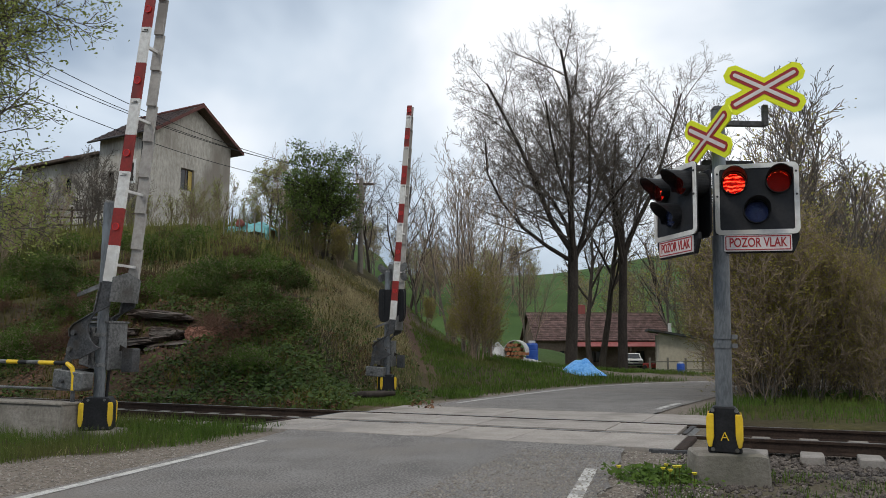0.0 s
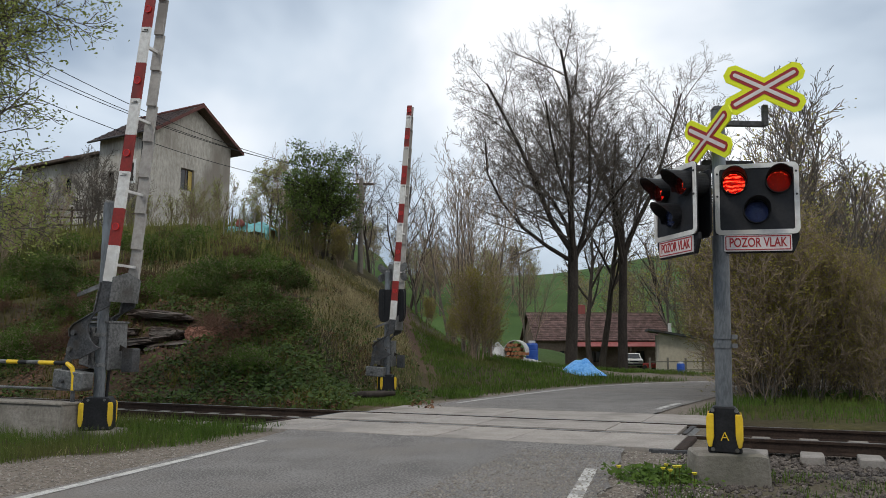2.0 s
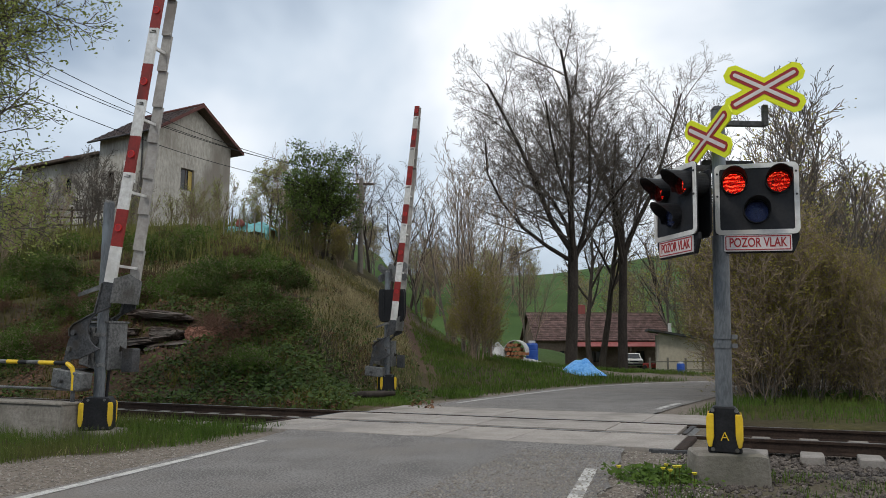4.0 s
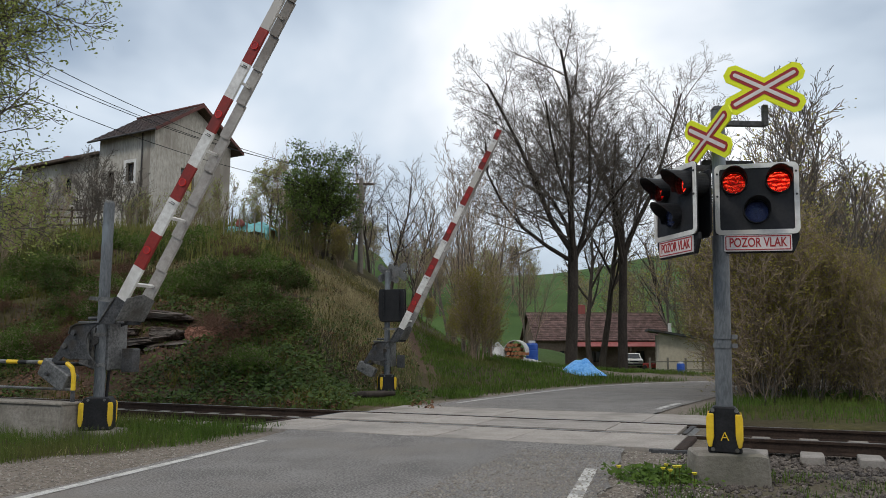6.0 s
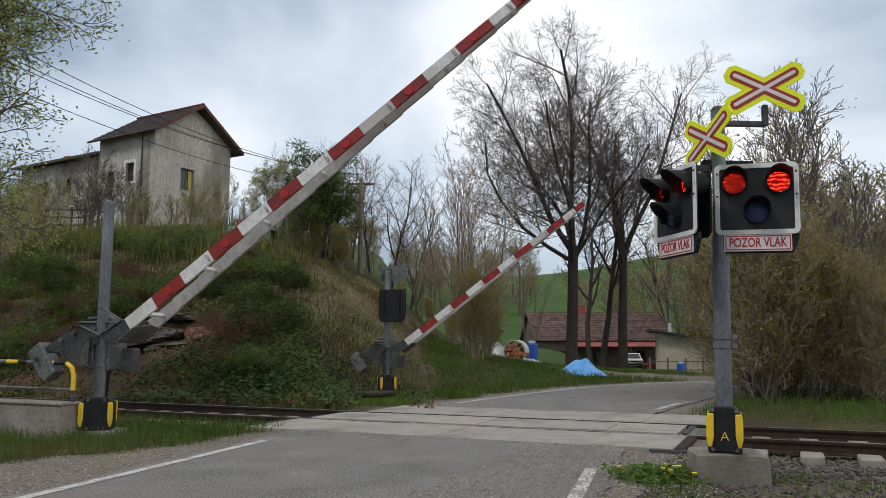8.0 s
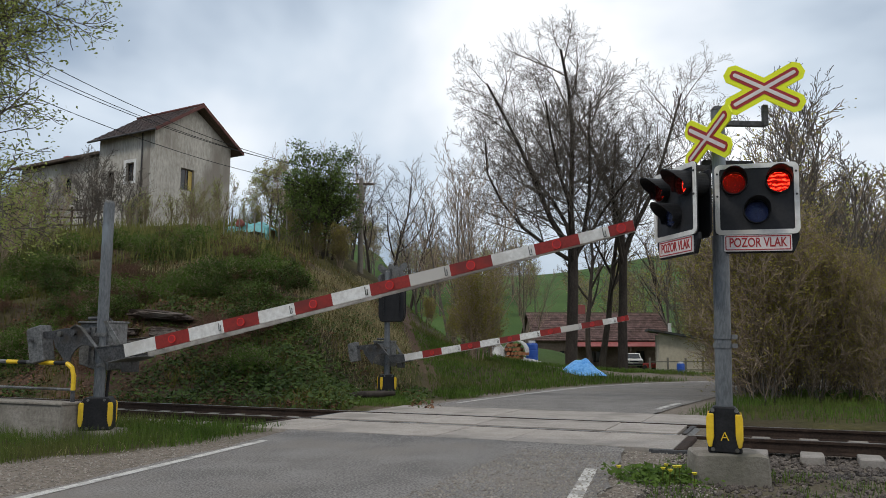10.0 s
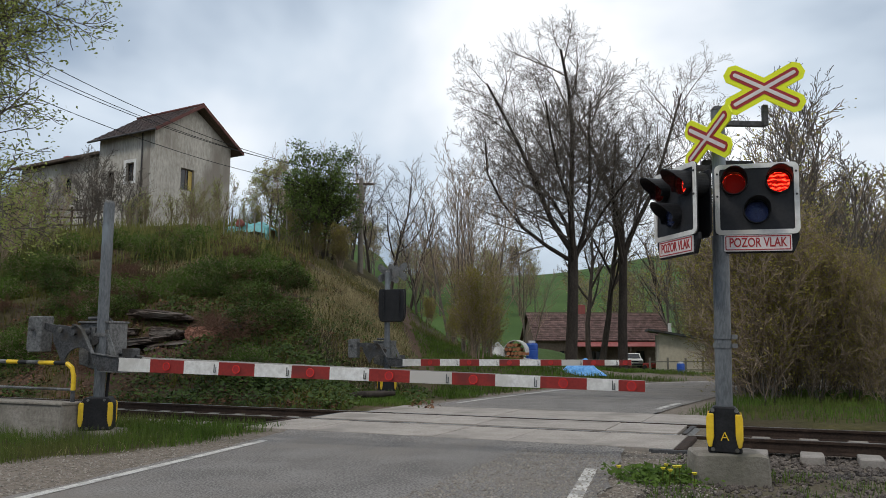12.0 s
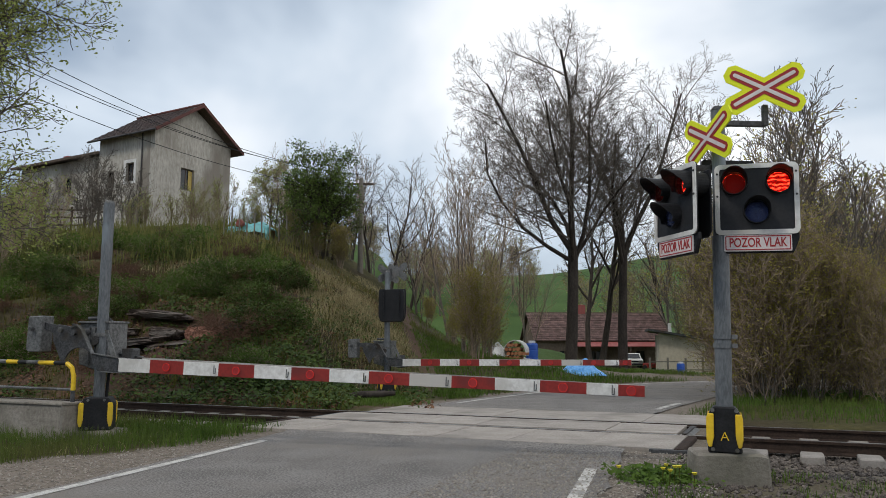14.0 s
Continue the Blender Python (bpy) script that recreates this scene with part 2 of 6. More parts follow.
def thing(name, m, label, category, group="", kind=""):
    ob = new(name)
    ob.matrix_basis = m
    ob.empty_display_size = 0.2
    return tagged(ob, label, category, group, kind)


def box(bm, c, s, m=None, bevel=0.0):
    """A box with its centre c and size s, its edges rounded by bevel."""
    t = Matrix.Translation(c) @ Matrix.Diagonal((*s, 1))
    if m is not None:
        t = m @ t
    r = bmesh.ops.create_cube(bm, size=1, matrix=t)
    if bevel:
        edges = list({e for v in r["verts"] for e in v.link_edges})
        bmesh.ops.bevel(bm, geom=edges, offset=bevel, segments=2, affect="EDGES", profile=0.6)
    return bm


def tube(bm, p0, p1, r0, r1=None, seg=16, caps=True):
    p0, p1 = Vector(p0), Vector(p1)
    d = p1 - p0
    m = Matrix.Translation((p0 + p1) / 2) @ d.to_track_quat("Z", "Y").to_matrix().to_4x4()
    bmesh.ops.create_cone(bm, cap_ends=caps, segments=seg, radius1=r0, radius2=r0 if r1 is None else r1, depth=d.length, matrix=m)
    return bm


def pipe(bm, points, r, seg=10):
    for a, b in zip(points, points[1:]):
        tube(bm, a, b, r, seg=seg)
    for p in points[1:-1]:
        bmesh.ops.create_uvsphere(bm, u_segments=seg, v_segments=6, radius=r, matrix=Matrix.Translation(p))
    return bm


def prism(bm, outline, y0, y1, m=None, bevel=0.0):
    """An outline of (x, z) pushed from y0 to y1."""
    m = m or Matrix()
    f = bm.faces.new([bm.verts.new(m @ Vector((x, y0, z))) for x, z in outline])
    r = bmesh.ops.extrude_face_region(bm, geom=[f])
    vs = [v for v in r["geom"] if isinstance(v, bmesh.types.BMVert)]
    bmesh.ops.translate(bm, verts=vs, vec=m.to_3x3() @ Vector((0, y1 - y0, 0)))
    faces = [f, *{g for v in vs for g in v.link_faces}]
    bmesh.ops.recalc_face_normals(bm, faces=list(set(faces)))
    if bevel:
        edges = list({e for g in set(faces) for e in g.edges})
        bmesh.ops.bevel(bm, geom=edges, offset=bevel, segments=1, affect="EDGES")
    return bm


def B():
    return bmesh.new()


# ---- lie of the land ----
TD, TN = Vector((0.9135, -0.4067, 0)), Vector((0.4067, 0.9135, 0))   # along and across the track
AXIS = 11.50                                                       # track axis across
GAUGE = 0.755
DECK = 0.03                                                        # rise of the deck over the road
ROAD = [(-4.9, -7), (-3.2, -1), (-1.1, 6.04), (0.25, 10.7), (1.6, 14.4), (3.4, 17.7), (6.0, 21.6), (9.0, 24.0), (13, 25.4), (20, 25.6), (32, 24)]


def uv(x, y):
    return TN.x * x + TN.y * y, TD.x * x + TD.y * y


def world_at(u, v, z=0.0):
    return TN * u + TD * v + Vector((0, 0, z))


def curve_points(pts, step):
    """A smooth line through points of the plan."""
    out = []
    for i in range(len(pts) - 1):
        p = [Vector(pts[max(0, min(len(pts) - 1, i + k))]) for k in (-1, 0, 1, 2)]
        n = max(2, int((p[2] - p[1]).length / step))
        for j in range(n):
            t = j / n
            out.append(0.5 * (2 * p[1] + (p[2] - p[0]) * t + (2 * p[0] - 5 * p[1] + 4 * p[2] - p[3]) * t * t + (3 * p[1] - p[0] - 3 * p[2] + p[3]) * t ** 3))
    out.append(Vector(pts[-1]))
    return out


ROAD_LINE = curve_points(ROAD, 0.3)
ROAD_XY = np.array([(p.x, p.y) for p in ROAD_LINE])


def road_gap(x, y):
    """How far a place lies from the road's middle line."""
    return float(np.sqrt(((ROAD_XY - (x, y)) ** 2).sum(1).min()))


def sat(t):
    t = max(0.0, min(1.0, t))
    return t * t * (3 - 2 * t)


def path_x(y):
    return -0.35 - (y - 20) * 0.087


def mast_gap(x, y):
    """How far a place lies from the level strip between the far barrier and the track."""
    if y > 19.75:
        return math.hypot(x + 1.55, y - 19.75)
    return abs(x + 1.55 - (19.75 - y) * 0.078)


def land(x, y, rough=True):
    """Height of the ground."""
    u, v = uv(x, y)
    w = path_x(y) - x
    z = -0.014
    base = 0.19 * max(0, u - 18.2)
    base = base if base < 4 else 4 + 0.25 * (base - 4)
    t = max(0.0, min(1.0, (u - 13.7) / 9.0))
    bank = 4.25 * (1 - math.exp(-max(0, w) / 5.0)) * (1 - (1 - t) ** 2)
    bank *= sat((mast_gap(x, y) - 0.5) / 2.2)
    far = sat((90 - y) / 50)
    z += bank * (0.35 + 0.65 * far)
    z += base * (1 if w > 0 else math.exp(w / 3.0) * sat((road_gap(x, y) - 2.4) / 4.0)) * (0.5 + 0.5 * far)
    z += 1.5 * math.exp(-((y - 56) / 6.5) ** 2) * sat((13.5 - x) / 6) * sat((x - 1) / 3)
    z += 0.07 * max(0, min(40, u - 18.2)) * sat(w / 7)
    z += 26 * sat((y - 110) / 170) + 10 * sat((y - 260) / 300) + 12 * sat((x - 25) / 90) * sat((y - 18) / 60)
    z -= 1.0 * sat((y - 30) / 25) * sat((w + 8) / -14 + 0.4) * (1 - sat((y - 90) / 60))
    if u < 13.7 and x > 2:
        z -= 0.18 * sat((u - 8.0) / 0.9) * sat((13.7 - u) / 0.7) * sat((v + 0.95) / 0.4)
    if v < -6.8 and 8.6 < u < 13.7:
        z -= 0.20 * sat((u - 9.4) / 0.5) * sat((13.5 - u) / 0.6) * sat((-6.9 - v) / 0.4)
    if rough:
        q = road_gap(x, y)
        r = sat((q - 2.6) / 2.0) * (0.15 if 9.2 < u < 13.6 else 1)
        if r > 0:
            z += r * (0.05 * noise.noise((x * 1.3, y * 1.3, 3)) + 0.03 * noise.noise((x * 4, y * 4, 7)))
            if bank > 0.3:
                z += sat((bank - 0.3) / 1.0) * (0.42 * noise.noise((x * 0.55, y * 0.55, 1)) + 0.2 * noise.noise((x * 1.7, y * 1.7, 5)))
        z -= 0.05 * sat((1.7 - q) / 0.4)
    return z


# ---- ground ----
def axis_steps(stops):
    out = []
    for a, b, n in stops:
        out += [a + (b - a) * i / n for i in range(n)]
    return out + [stops[-1][1]]


def build_ground():
    xs = axis_steps([(-600, -120, 16), (-120, -40, 26), (-40, -14, 52), (-14, 12, 130), (12, 40, 56), (40, 140, 34), (140, 700, 16)])
    ys = axis_steps([(-200, -12, 10), (-12, 4, 24), (4, 30, 130), (30, 60, 60), (60, 140, 40), (140, 900, 40)])
    verts = [(x, y, land(x, y)) for y in ys for x in xs]
    nx = len(xs)
    faces = [(j * nx + i, j * nx + i + 1, (j + 1) * nx + i + 1, (j + 1) * nx + i) for j in range(len(ys) - 1) for i in range(nx - 1)]
    return tagged(raw("ground", verts, faces, ground_material(), smooth=True), "sloping earth ground with grass, soil and gravel verges", "ground", kind="structure")


def ground_material():
    m = mat("ground_soil", (0.04, 0.038, 0.015), (0.085, 0.074, 0.03), 0.9, 0.95, 0.6, fine=9, c3=(0.06, 0.045, 0.03))
    nt = m.node_tree
    n, L = nt.nodes.new, nt.links.new
    b = nt.nodes["Principled BSDF"]
    prev = b.inputs["Base Color"].links[0].from_socket
    at = n("ShaderNodeAttribute")
    at.attribute_name = "cover"
    for ch, col1, col2, sc in (("Red", (0.09, 0.074, 0.06), (0.28, 0.238, 0.195), 26), ("Green", (0.06, 0.036, 0.026), (0.13, 0.075, 0.055), 5), ("Blue", (0.045, 0.085, 0.022), (0.075, 0.125, 0.036), 0.06)):
        ns, rp, mx, sep = n("ShaderNodeTexNoise"), n("ShaderNodeValToRGB"), n("ShaderNodeMix"), n("ShaderNodeSeparateColor")
        co = n("ShaderNodeTexCoord")
        L(co.outputs["Object"], ns.inputs["Vector"])
        ns.inputs["Scale"].default_value, ns.inputs["Detail"].default_value, ns.inputs["Roughness"].default_value = sc, 8, 0.7
        rp.color_ramp.elements[0].position, rp.color_ramp.elements[0].color = 0.35, (*col1, 1)
        rp.color_ramp.elements[1].position, rp.color_ramp.elements[1].color = 0.65, (*col2, 1)
        L(ns.outputs[0], rp.inputs[0])
        L(at.outputs["Color"], sep.inputs[0])
        mx.data_type = "RGBA"
        L(sep.outputs[ch], mx.inputs[0])
        L(prev, mx.inputs[6])
        L(rp.outputs[0], mx.inputs[7])
        prev = mx.outputs[2]
    L(prev, b.inputs["Base Color"])
    return m


def cover(x, y):
    """Shares of gravel, bare red earth and meadow at a place of the plan."""
    u, v = uv(x, y)
    q = road_gap(x, y)
    lim = 2.75 + 0.75 * max(0.0, 9.7 - y) if (u < 9.5 and x < 0) else 2.7
    g = 1 - sat((q - lim - 0.5 * noise.noise((x, y, 9))) / 0.4)
    if 8.7 < u < 13.3:
        g = max(g, 0.75 * sat((u - (9.9 if x < 0 else 8.7)) / 0.4) * sat((13.2 - u) / 0.5))
    if u < 9.6 and x > 1.2 and y < 14:
        g = max(g, 0.38 + 0.6 * noise.noise((x * 1.5, y * 1.5, 4)))
    if y > 18.5:
        trod = (1 - sat((abs(x - path_x(y) - 0.1 - 0.3 * noise.noise((y * 0.35, 0, 3))) - 0.02 - 0.03 * min(8, y - 20) - 0.25 * noise.noise((x * 1.7, y * 1.7, 8))) / 0.4)) * sat((46 - y) / 6) * (0.3 + 0.7 * sat((y - 20) / 5))
        g = max(g, 0.22 * trod)
    d = abs((x - 8.5) * 0.45 + (y - 29) * 0.9)
    if y > 25.5 and 4 < x < 14:
        g = max(g, 0.8 * (1 - sat((d - 1.2) / 1.2)))
    e = 0.7 * trod if y > 18.5 else 0.0
    if u > 13.5 and v < -4:
        e = max(e, 0.9 * sat((noise.noise((x * 0.6, y * 0.6, 2)) + 0.05) / 0.3) * sat((18.5 - u) / 2) * sat((-7.5 - v) / 2))
        e = max(e, sat((14.3 - u) / 0.5) * 0.6, 1.2 * math.exp(-((x + 7.0) / 2.3) ** 2 - ((y - 20.4) / 1.8) ** 2))
    mdw = max(sat((y - 75) / 20), 0.9 * sat((y - 44) / 8) * sat((x - 1) / 3))
    return g, e, mdw


def paint_ground(ob):
    me = ob.data
    col = me.color_attributes.new("cover", "FLOAT_COLOR", "POINT")
    vals = np.zeros((len(me.vertices), 4), np.float32)
    for i, vtx in enumerate(me.vertices):
        x, y = vtx.co.x, vtx.co.y
        if -60 < x < 60 and -15 < y < 75:
            vals[i, :3] = cover(x, y)
        elif y >= 75:
            vals[i, 2] = sat((y - 75) / 20)
    col.data.foreach_set("color", vals.ravel())


ground = build_ground()
paint_ground(ground)


# ---- road ----
def strip(name, line, offs, z, material, label, category, z2=None, kind="structure", parent=None):
    """A strip along a line of the plan between two offsets to its side."""
    verts, faces = [], []
    for i, p in enumerate(line):
        d = (line[min(i + 1, len(line) - 1)] - line[max(i - 1, 0)]).normalized()
        nrm = Vector((-d.y, d.x))
        for o in offs:
            q = p + nrm * o
            verts.append((q.x, q.y, z))
        if z2 is not None:
            for o in (offs[0] + 0.06, offs[-1] - 0.06):
                q = p + nrm * o
                verts.append((q.x, q.y, z2))
    k = len(offs) + (2 if z2 is not None else 0)
    for i in range(len(line) - 1):
        for j in range(len(offs) - 1):
            a = i * k + j
            faces.append((a + 1, a, a + k, a + k + 1))
        if z2 is not None:
            a, c = i * k, i * k + len(offs)
            faces.append((c, a, a + k, c + k))
            a, c = i * k + len(offs) - 1, i * k + len(offs) + 1
            faces.append((a, c, c + k, a + k))
    ob = raw(name, verts, faces, material, parent)
    return tagged(ob, label, category, kind=kind) if label else ob


def trim_road():
    """Asphalt up to the crossing's slabs on both sides."""
    def clip(line, u0, sign):
        verts, faces, offs = [], [], (2.4, 1.2, 0, -1.2, -2.2)
        for i, p in enumerate(line):
            d = (line[min(i + 1, len(line) - 1)] - line[max(i - 1, 0)]).normalized()
            nrm = Vector((-d.y, d.x))
            for o in offs:
                if abs(o) > 2 and sign > 0:
                    o += 0.10 * noise.noise((p.x * 2.1, p.y * 2.1, o)) + 0.05 * noise.noise((p.x * 6, p.y * 6, o))
                q = p + nrm * o
                u = uv(q.x, q.y)[0]
                if sign * (u - u0) > 0:
                    q = q - d * ((u - u0) / (TN.x * d.x + TN.y * d.y))
                u = uv(q.x, q.y)[0]
                verts.append((q.x, q.y, DECK * (sat((u - 8.7) / 0.5) if sign > 0 else sat((14.8 - u) / 0.9))))
        k = len(offs)
        for i in range(len(line) - 1):
            for j in range(k - 1):
                a = i * k + j
                faces.append((a + 1, a, a + k, a + k + 1))
        return verts, faces
    ends = [p for p in ROAD_LINE if uv(p.x, p.y)[0] < 11.5]
    road = raw("road", *clip(ends, 9.23, 1), M_ASPHALT)
    tagged(road, "worn grey asphalt road leading onto the crossing", "road", kind="structure")
    ends = [p for p in ROAD_LINE if uv(p.x, p.y)[0] > 11.5]
    far = raw("road", *clip(ends, 13.85, -1), M_ASPHALT)
    tagged(far, "worn grey asphalt road bending away behind the crossing", "road", kind="structure")


trim_road()
strip("edge_line", [p for p in ROAD_LINE if uv(p.x, p.y)[0] < 8.6], (2.27, 2.15), 0.005, M_LINE, "worn white edge line on the asphalt", "road marking")
strip("edge_line", [p for p in ROAD_LINE if uv(p.x, p.y)[0] < 7.5], (-1.93, -2.05), 0.005, M_LINE, "worn white edge line on the asphalt", "road marking")
strip("edge_line", [p for p in ROAD_LINE if uv(p.x, p.y)[0] > 15.0], (2.12, 2.0), 0.005, M_LINE, "faded white edge line beyond the crossing", "road marking")
strip("edge_line", [p for p in ROAD_LINE if 15.2 < uv(p.x, p.y)[0] < 17.5], (-1.95, -2.07), 0.005, M_LINE, "faded white edge line beyond the crossing", "road marking")


# ---- railway track ----
def rail_profile():
    return [(-0.07, -0.16), (0.07, -0.16), (0.07, -0.148), (0.012, -0.125), (0.010, -0.045), (0.034, -0.035), (0.036, -0.006), (0.03, 0.0), (-0.03, 0.0), (-0.036, -0.006), (-0.034, -0.035), (-0.010, -0.045), (-0.012, -0.125), (-0.07, -0.148)]


def along(v0, v1, u, z=0.0):
    """A frame whose y runs along the track from v0 and whose x points across."""
    return Matrix.Translation(world_at(u, v0, z + DECK)) @ Matrix(((TN.x, TD.x, 0, 0), (TN.y, TD.y, 0, 0), (0, 0, 1, 0), (0, 0, 0, 1)))


track = thing("railway_track", Matrix(), "single railway track with rusty rails on concrete sleepers", "railway track", kind="structure")
for side in (-1, 1):
    u = AXIS + side * GAUGE
    bm = prism(B(), rail_profile(), 0, 110, along(-70, 40, u))
    rail = part("rail", bm, M_RAIL, track)
    bm = box(B(), (0, 55, 0.0015), (0.05, 110, 0.003), along(-70, 40, u))
    part("rail_head", bm, M_RAILTOP, rail, "shiny worn running surface of the rail")


def sleepers():
    bm = B()
    prism(bm, [(-1.3, -0.33), (1.3, -0.33), (1.3, -0.17), (0.95, -0.165), (0.5, -0.2), (-0.5, -0.2), (-0.95, -0.165), (-1.3, -0.17)], -0.13, 0.13, None, 0.015)
    me = bpy.data.meshes.new("sleeper")
    bm.to_mesh(me)
    bm.free()
    me.materials.append(M_SLEEPER)
    for i in range(-60, 60):
        v = 0.62 * i + 0.2
        if -6.9 < v < -1.5:
            continue
        ob = new("sleeper", me)
        ob.parent = track
        ob.matrix_basis = along(v, v, AXIS, 0.05)


sleepers()


def slabs():
    """The crossing's deck of concrete slabs between and beside the rails."""
    deck = thing("crossing_deck", Matrix(), "level crossing deck of worn concrete slabs", "crossing deck", kind="structure")
    for u0, u1, cnt, va, vb in ((9.25, AXIS - GAUGE - 0.08, 6, -7.3, -1.25), (AXIS - GAUGE + 0.17, AXIS + GAUGE - 0.16, 6, -7.25, -1.42), (AXIS + GAUGE + 0.05, 13.83, 5, -7.0, -0.9)):
        w = (vb - va) / cnt
        for i in range(cnt):
            bm = B()
            box(bm, ((u0 + u1) / 2 - 0, w / 2, -0.12), (u1 - u0, w - 0.008, 0.245 + 0.006 * math.sin(i * 2.3 + u0)), along(va + i * w, 0, 0), 0.008)
            part("slab", bm, M_SLAB, deck)
    for v in (-7.3, -1.36):
        bm = B()
        s = 0.35 if v > -3 else -0.35
        prism(bm, [(-0.55, -0.17), (0.55, -0.17), (0.55, 0.0), (-0.55, 0.0)], 0, 0.06, along(v, 0, AXIS))
        part("end_plate", bm, M_DARKSTEEL, deck, "rusty steel end plate")
        bm = B()
        a = along(v, 0, AXIS)
        vs = [bm.verts.new(a @ Vector(q)) for q in ((-0.5, 0, 0), (0.5, 0, 0), (0.5, s * 1.3, -0.15), (-0.5, s * 1.3, -0.15), (-0.5, 0, -0.04), (0.5, 0, -0.04), (0.5, s * 1.3, -0.19), (-0.5, s * 1.3, -0.19))]
        for q in ((0, 1, 2, 3), (7, 6, 5, 4), (0, 4, 5, 1), (1, 5, 6, 2), (2, 6, 7, 3), (3, 7, 4, 0)):
            bm.faces.new([vs[i] for i in q])
        bmesh.ops.recalc_face_normals(bm, faces=bm.faces[:])
        part("guard_ramp", bm, M_STEEL, deck, "sloping steel guard plate at the deck's end")
    for side in (-1, 1):
        bm = box(B(), (AXIS + side * GAUGE - 0.05 * side, 2.95, -0.06), (0.30, 5.9, 0.08), along(-7.2, 0, 0))
        part("groove_bed", bm, M_RAIL, deck, "dark rusty bed of the rail's groove")
    for v, w in ((-1.24, 0.11), (-7.42, 0.10)):
        bm = box(B(), (9.9, w / 2, -0.09), (1.36, w, 0.2), along(v, 0, 0), 0.012)
        part("edge_beam", bm, M_RAIL, deck, "rusty steel beam along the deck's end")
    part("kerb_piece", box(B(), (9.22, 0.2, -0.05), (0.10, 0.42, 0.10), along(-1.5, 0, 0), 0.01), M_DARKSTEEL, deck, "dark steel edge piece")
    return deck


slabs()


# ---- signals and barriers ----
def holed(bm, outer, holes, y0, y1, m=None):
    """A plate with openings: outlines of (x, z), pushed from y0 to y1."""
    m = m or Matrix()
    edges = []
    for o in (outer, *holes):
        vs = [bm.verts.new((x, y0, z)) for x, z in o]
        edges += [bm.edges.new((vs[i], vs[(i + 1) % len(vs)])) for i in range(len(vs))]
    faces = [g for g in bmesh.ops.triangle_fill(bm, use_beauty=True, use_dissolve=False, edges=edges)["geom"] if isinstance(g, bmesh.types.BMFace)]
    r = bmesh.ops.extrude_face_region(bm, geom=faces)
    bmesh.ops.translate(bm, verts=[v for v in r["geom"] if isinstance(v, bmesh.types.BMVert)], vec=(0, y1 - y0, 0))
    bmesh.ops.recalc_face_normals(bm, faces=bm.faces[:])
    bmesh.ops.transform(bm, matrix=m, verts=bm.verts[:])
    return bm


def circle(x, z, r, n=24):
    return [(x + r * math.cos(2 * math.pi * i / n), z + r * math.sin(2 * math.pi * i / n)) for i in range(n)]


def base_cover(parent, w=0.34, hgt=0.42, letter=False, m=None):
    """Black base housing with yellow guard bars, at the foot of a mast."""
    bm = B()
    outline = [(-w / 2, 0), (w / 2, 0), (w / 2 + 0.0, hgt * 0.8), (w / 2 - 0.05, hgt), (-w / 2 + 0.05, hgt), (-w / 2, hgt * 0.8)]
    prism(bm, outline, -w / 2, w / 2, None, 0.012)
    foot = part("base_housing", bm, M_BLACK, parent, "black base housing of the mast", m=m)
    for sx, sy in ((-1, -1), (1, -1), (1, 1), (-1, 1)):
        bm = B()
        xx = sx * (w / 2 - 0.045)
        prism(bm, [(xx + 0.012, 0.05), (xx + 0.04, 0.05), (xx + 0.056, 0.12), (xx + 0.056, hgt - 0.1), (xx + 0.045, hgt - 0.06), (xx - 0.008, hgt - 0.06), (xx - 0.008, 0.14)] if sx > 0 else
              [(xx - 0.012, 0.05), (xx - 0.04, 0.05), (xx - 0.056, 0.12), (xx - 0.056, hgt - 0.1), (xx - 0.045, hgt - 0.06), (xx + 0.008, hgt - 0.06), (xx + 0.008, 0.14)], sy * (w / 2 + 0.03), sy * (w / 2 - 0.01), None, 0.008)
        part("guard_bar", bm, M_YELLOW, foot, "yellow guard bar")
    for sx in (-1, 1):
        for z in (0.03, hgt - 0.03):
            bm = tube(B(), (sx * 0.1, -w / 2 - 0.02, z), (sx * 0.1, -w / 2 + 0.02, z), 0.018, seg=8)
            part("bolt", bm, M_STEEL, foot)
    if letter:
        text(foot, "A", 0.115, M_YELLOW, (0, -w / 2 - 0.012, 0.085), "yellow letter on the housing")
    return foot


def text(parent, words, size, material, place, label="", width=None):
    cu = bpy.data.curves.new("lettering", "FONT")
    cu.body, cu.size, cu.extrude, cu.offset = words, size, 0.002, size * 0.016 if len(words) > 1 else -size * 0.012
    cu.align_x, cu.align_y = "CENTER", "BOTTOM"
    tmp = new("lettering", cu)
    bpy.context.view_layer.update()
    me = bpy.data.meshes.new_from_object(tmp.evaluated_get(bpy.context.evaluated_depsgraph_get()))
    bpy.data.objects.remove(tmp)
    me.materials.clear()
    me.materials.append(material)
    xs = [v.co.x for v in me.vertices]
    if width:
        me.transform(Matrix.Diagonal((width / (max(xs) - min(xs)), 1, 1, 1)))
    ob = new("lettering", me)
    ob.parent = parent
    ob.matrix_basis = Matrix.Translation(place) @ pose(0, 0, 0, 90, 0, 0)
    if label:
        tagged(ob, label)
    return ob


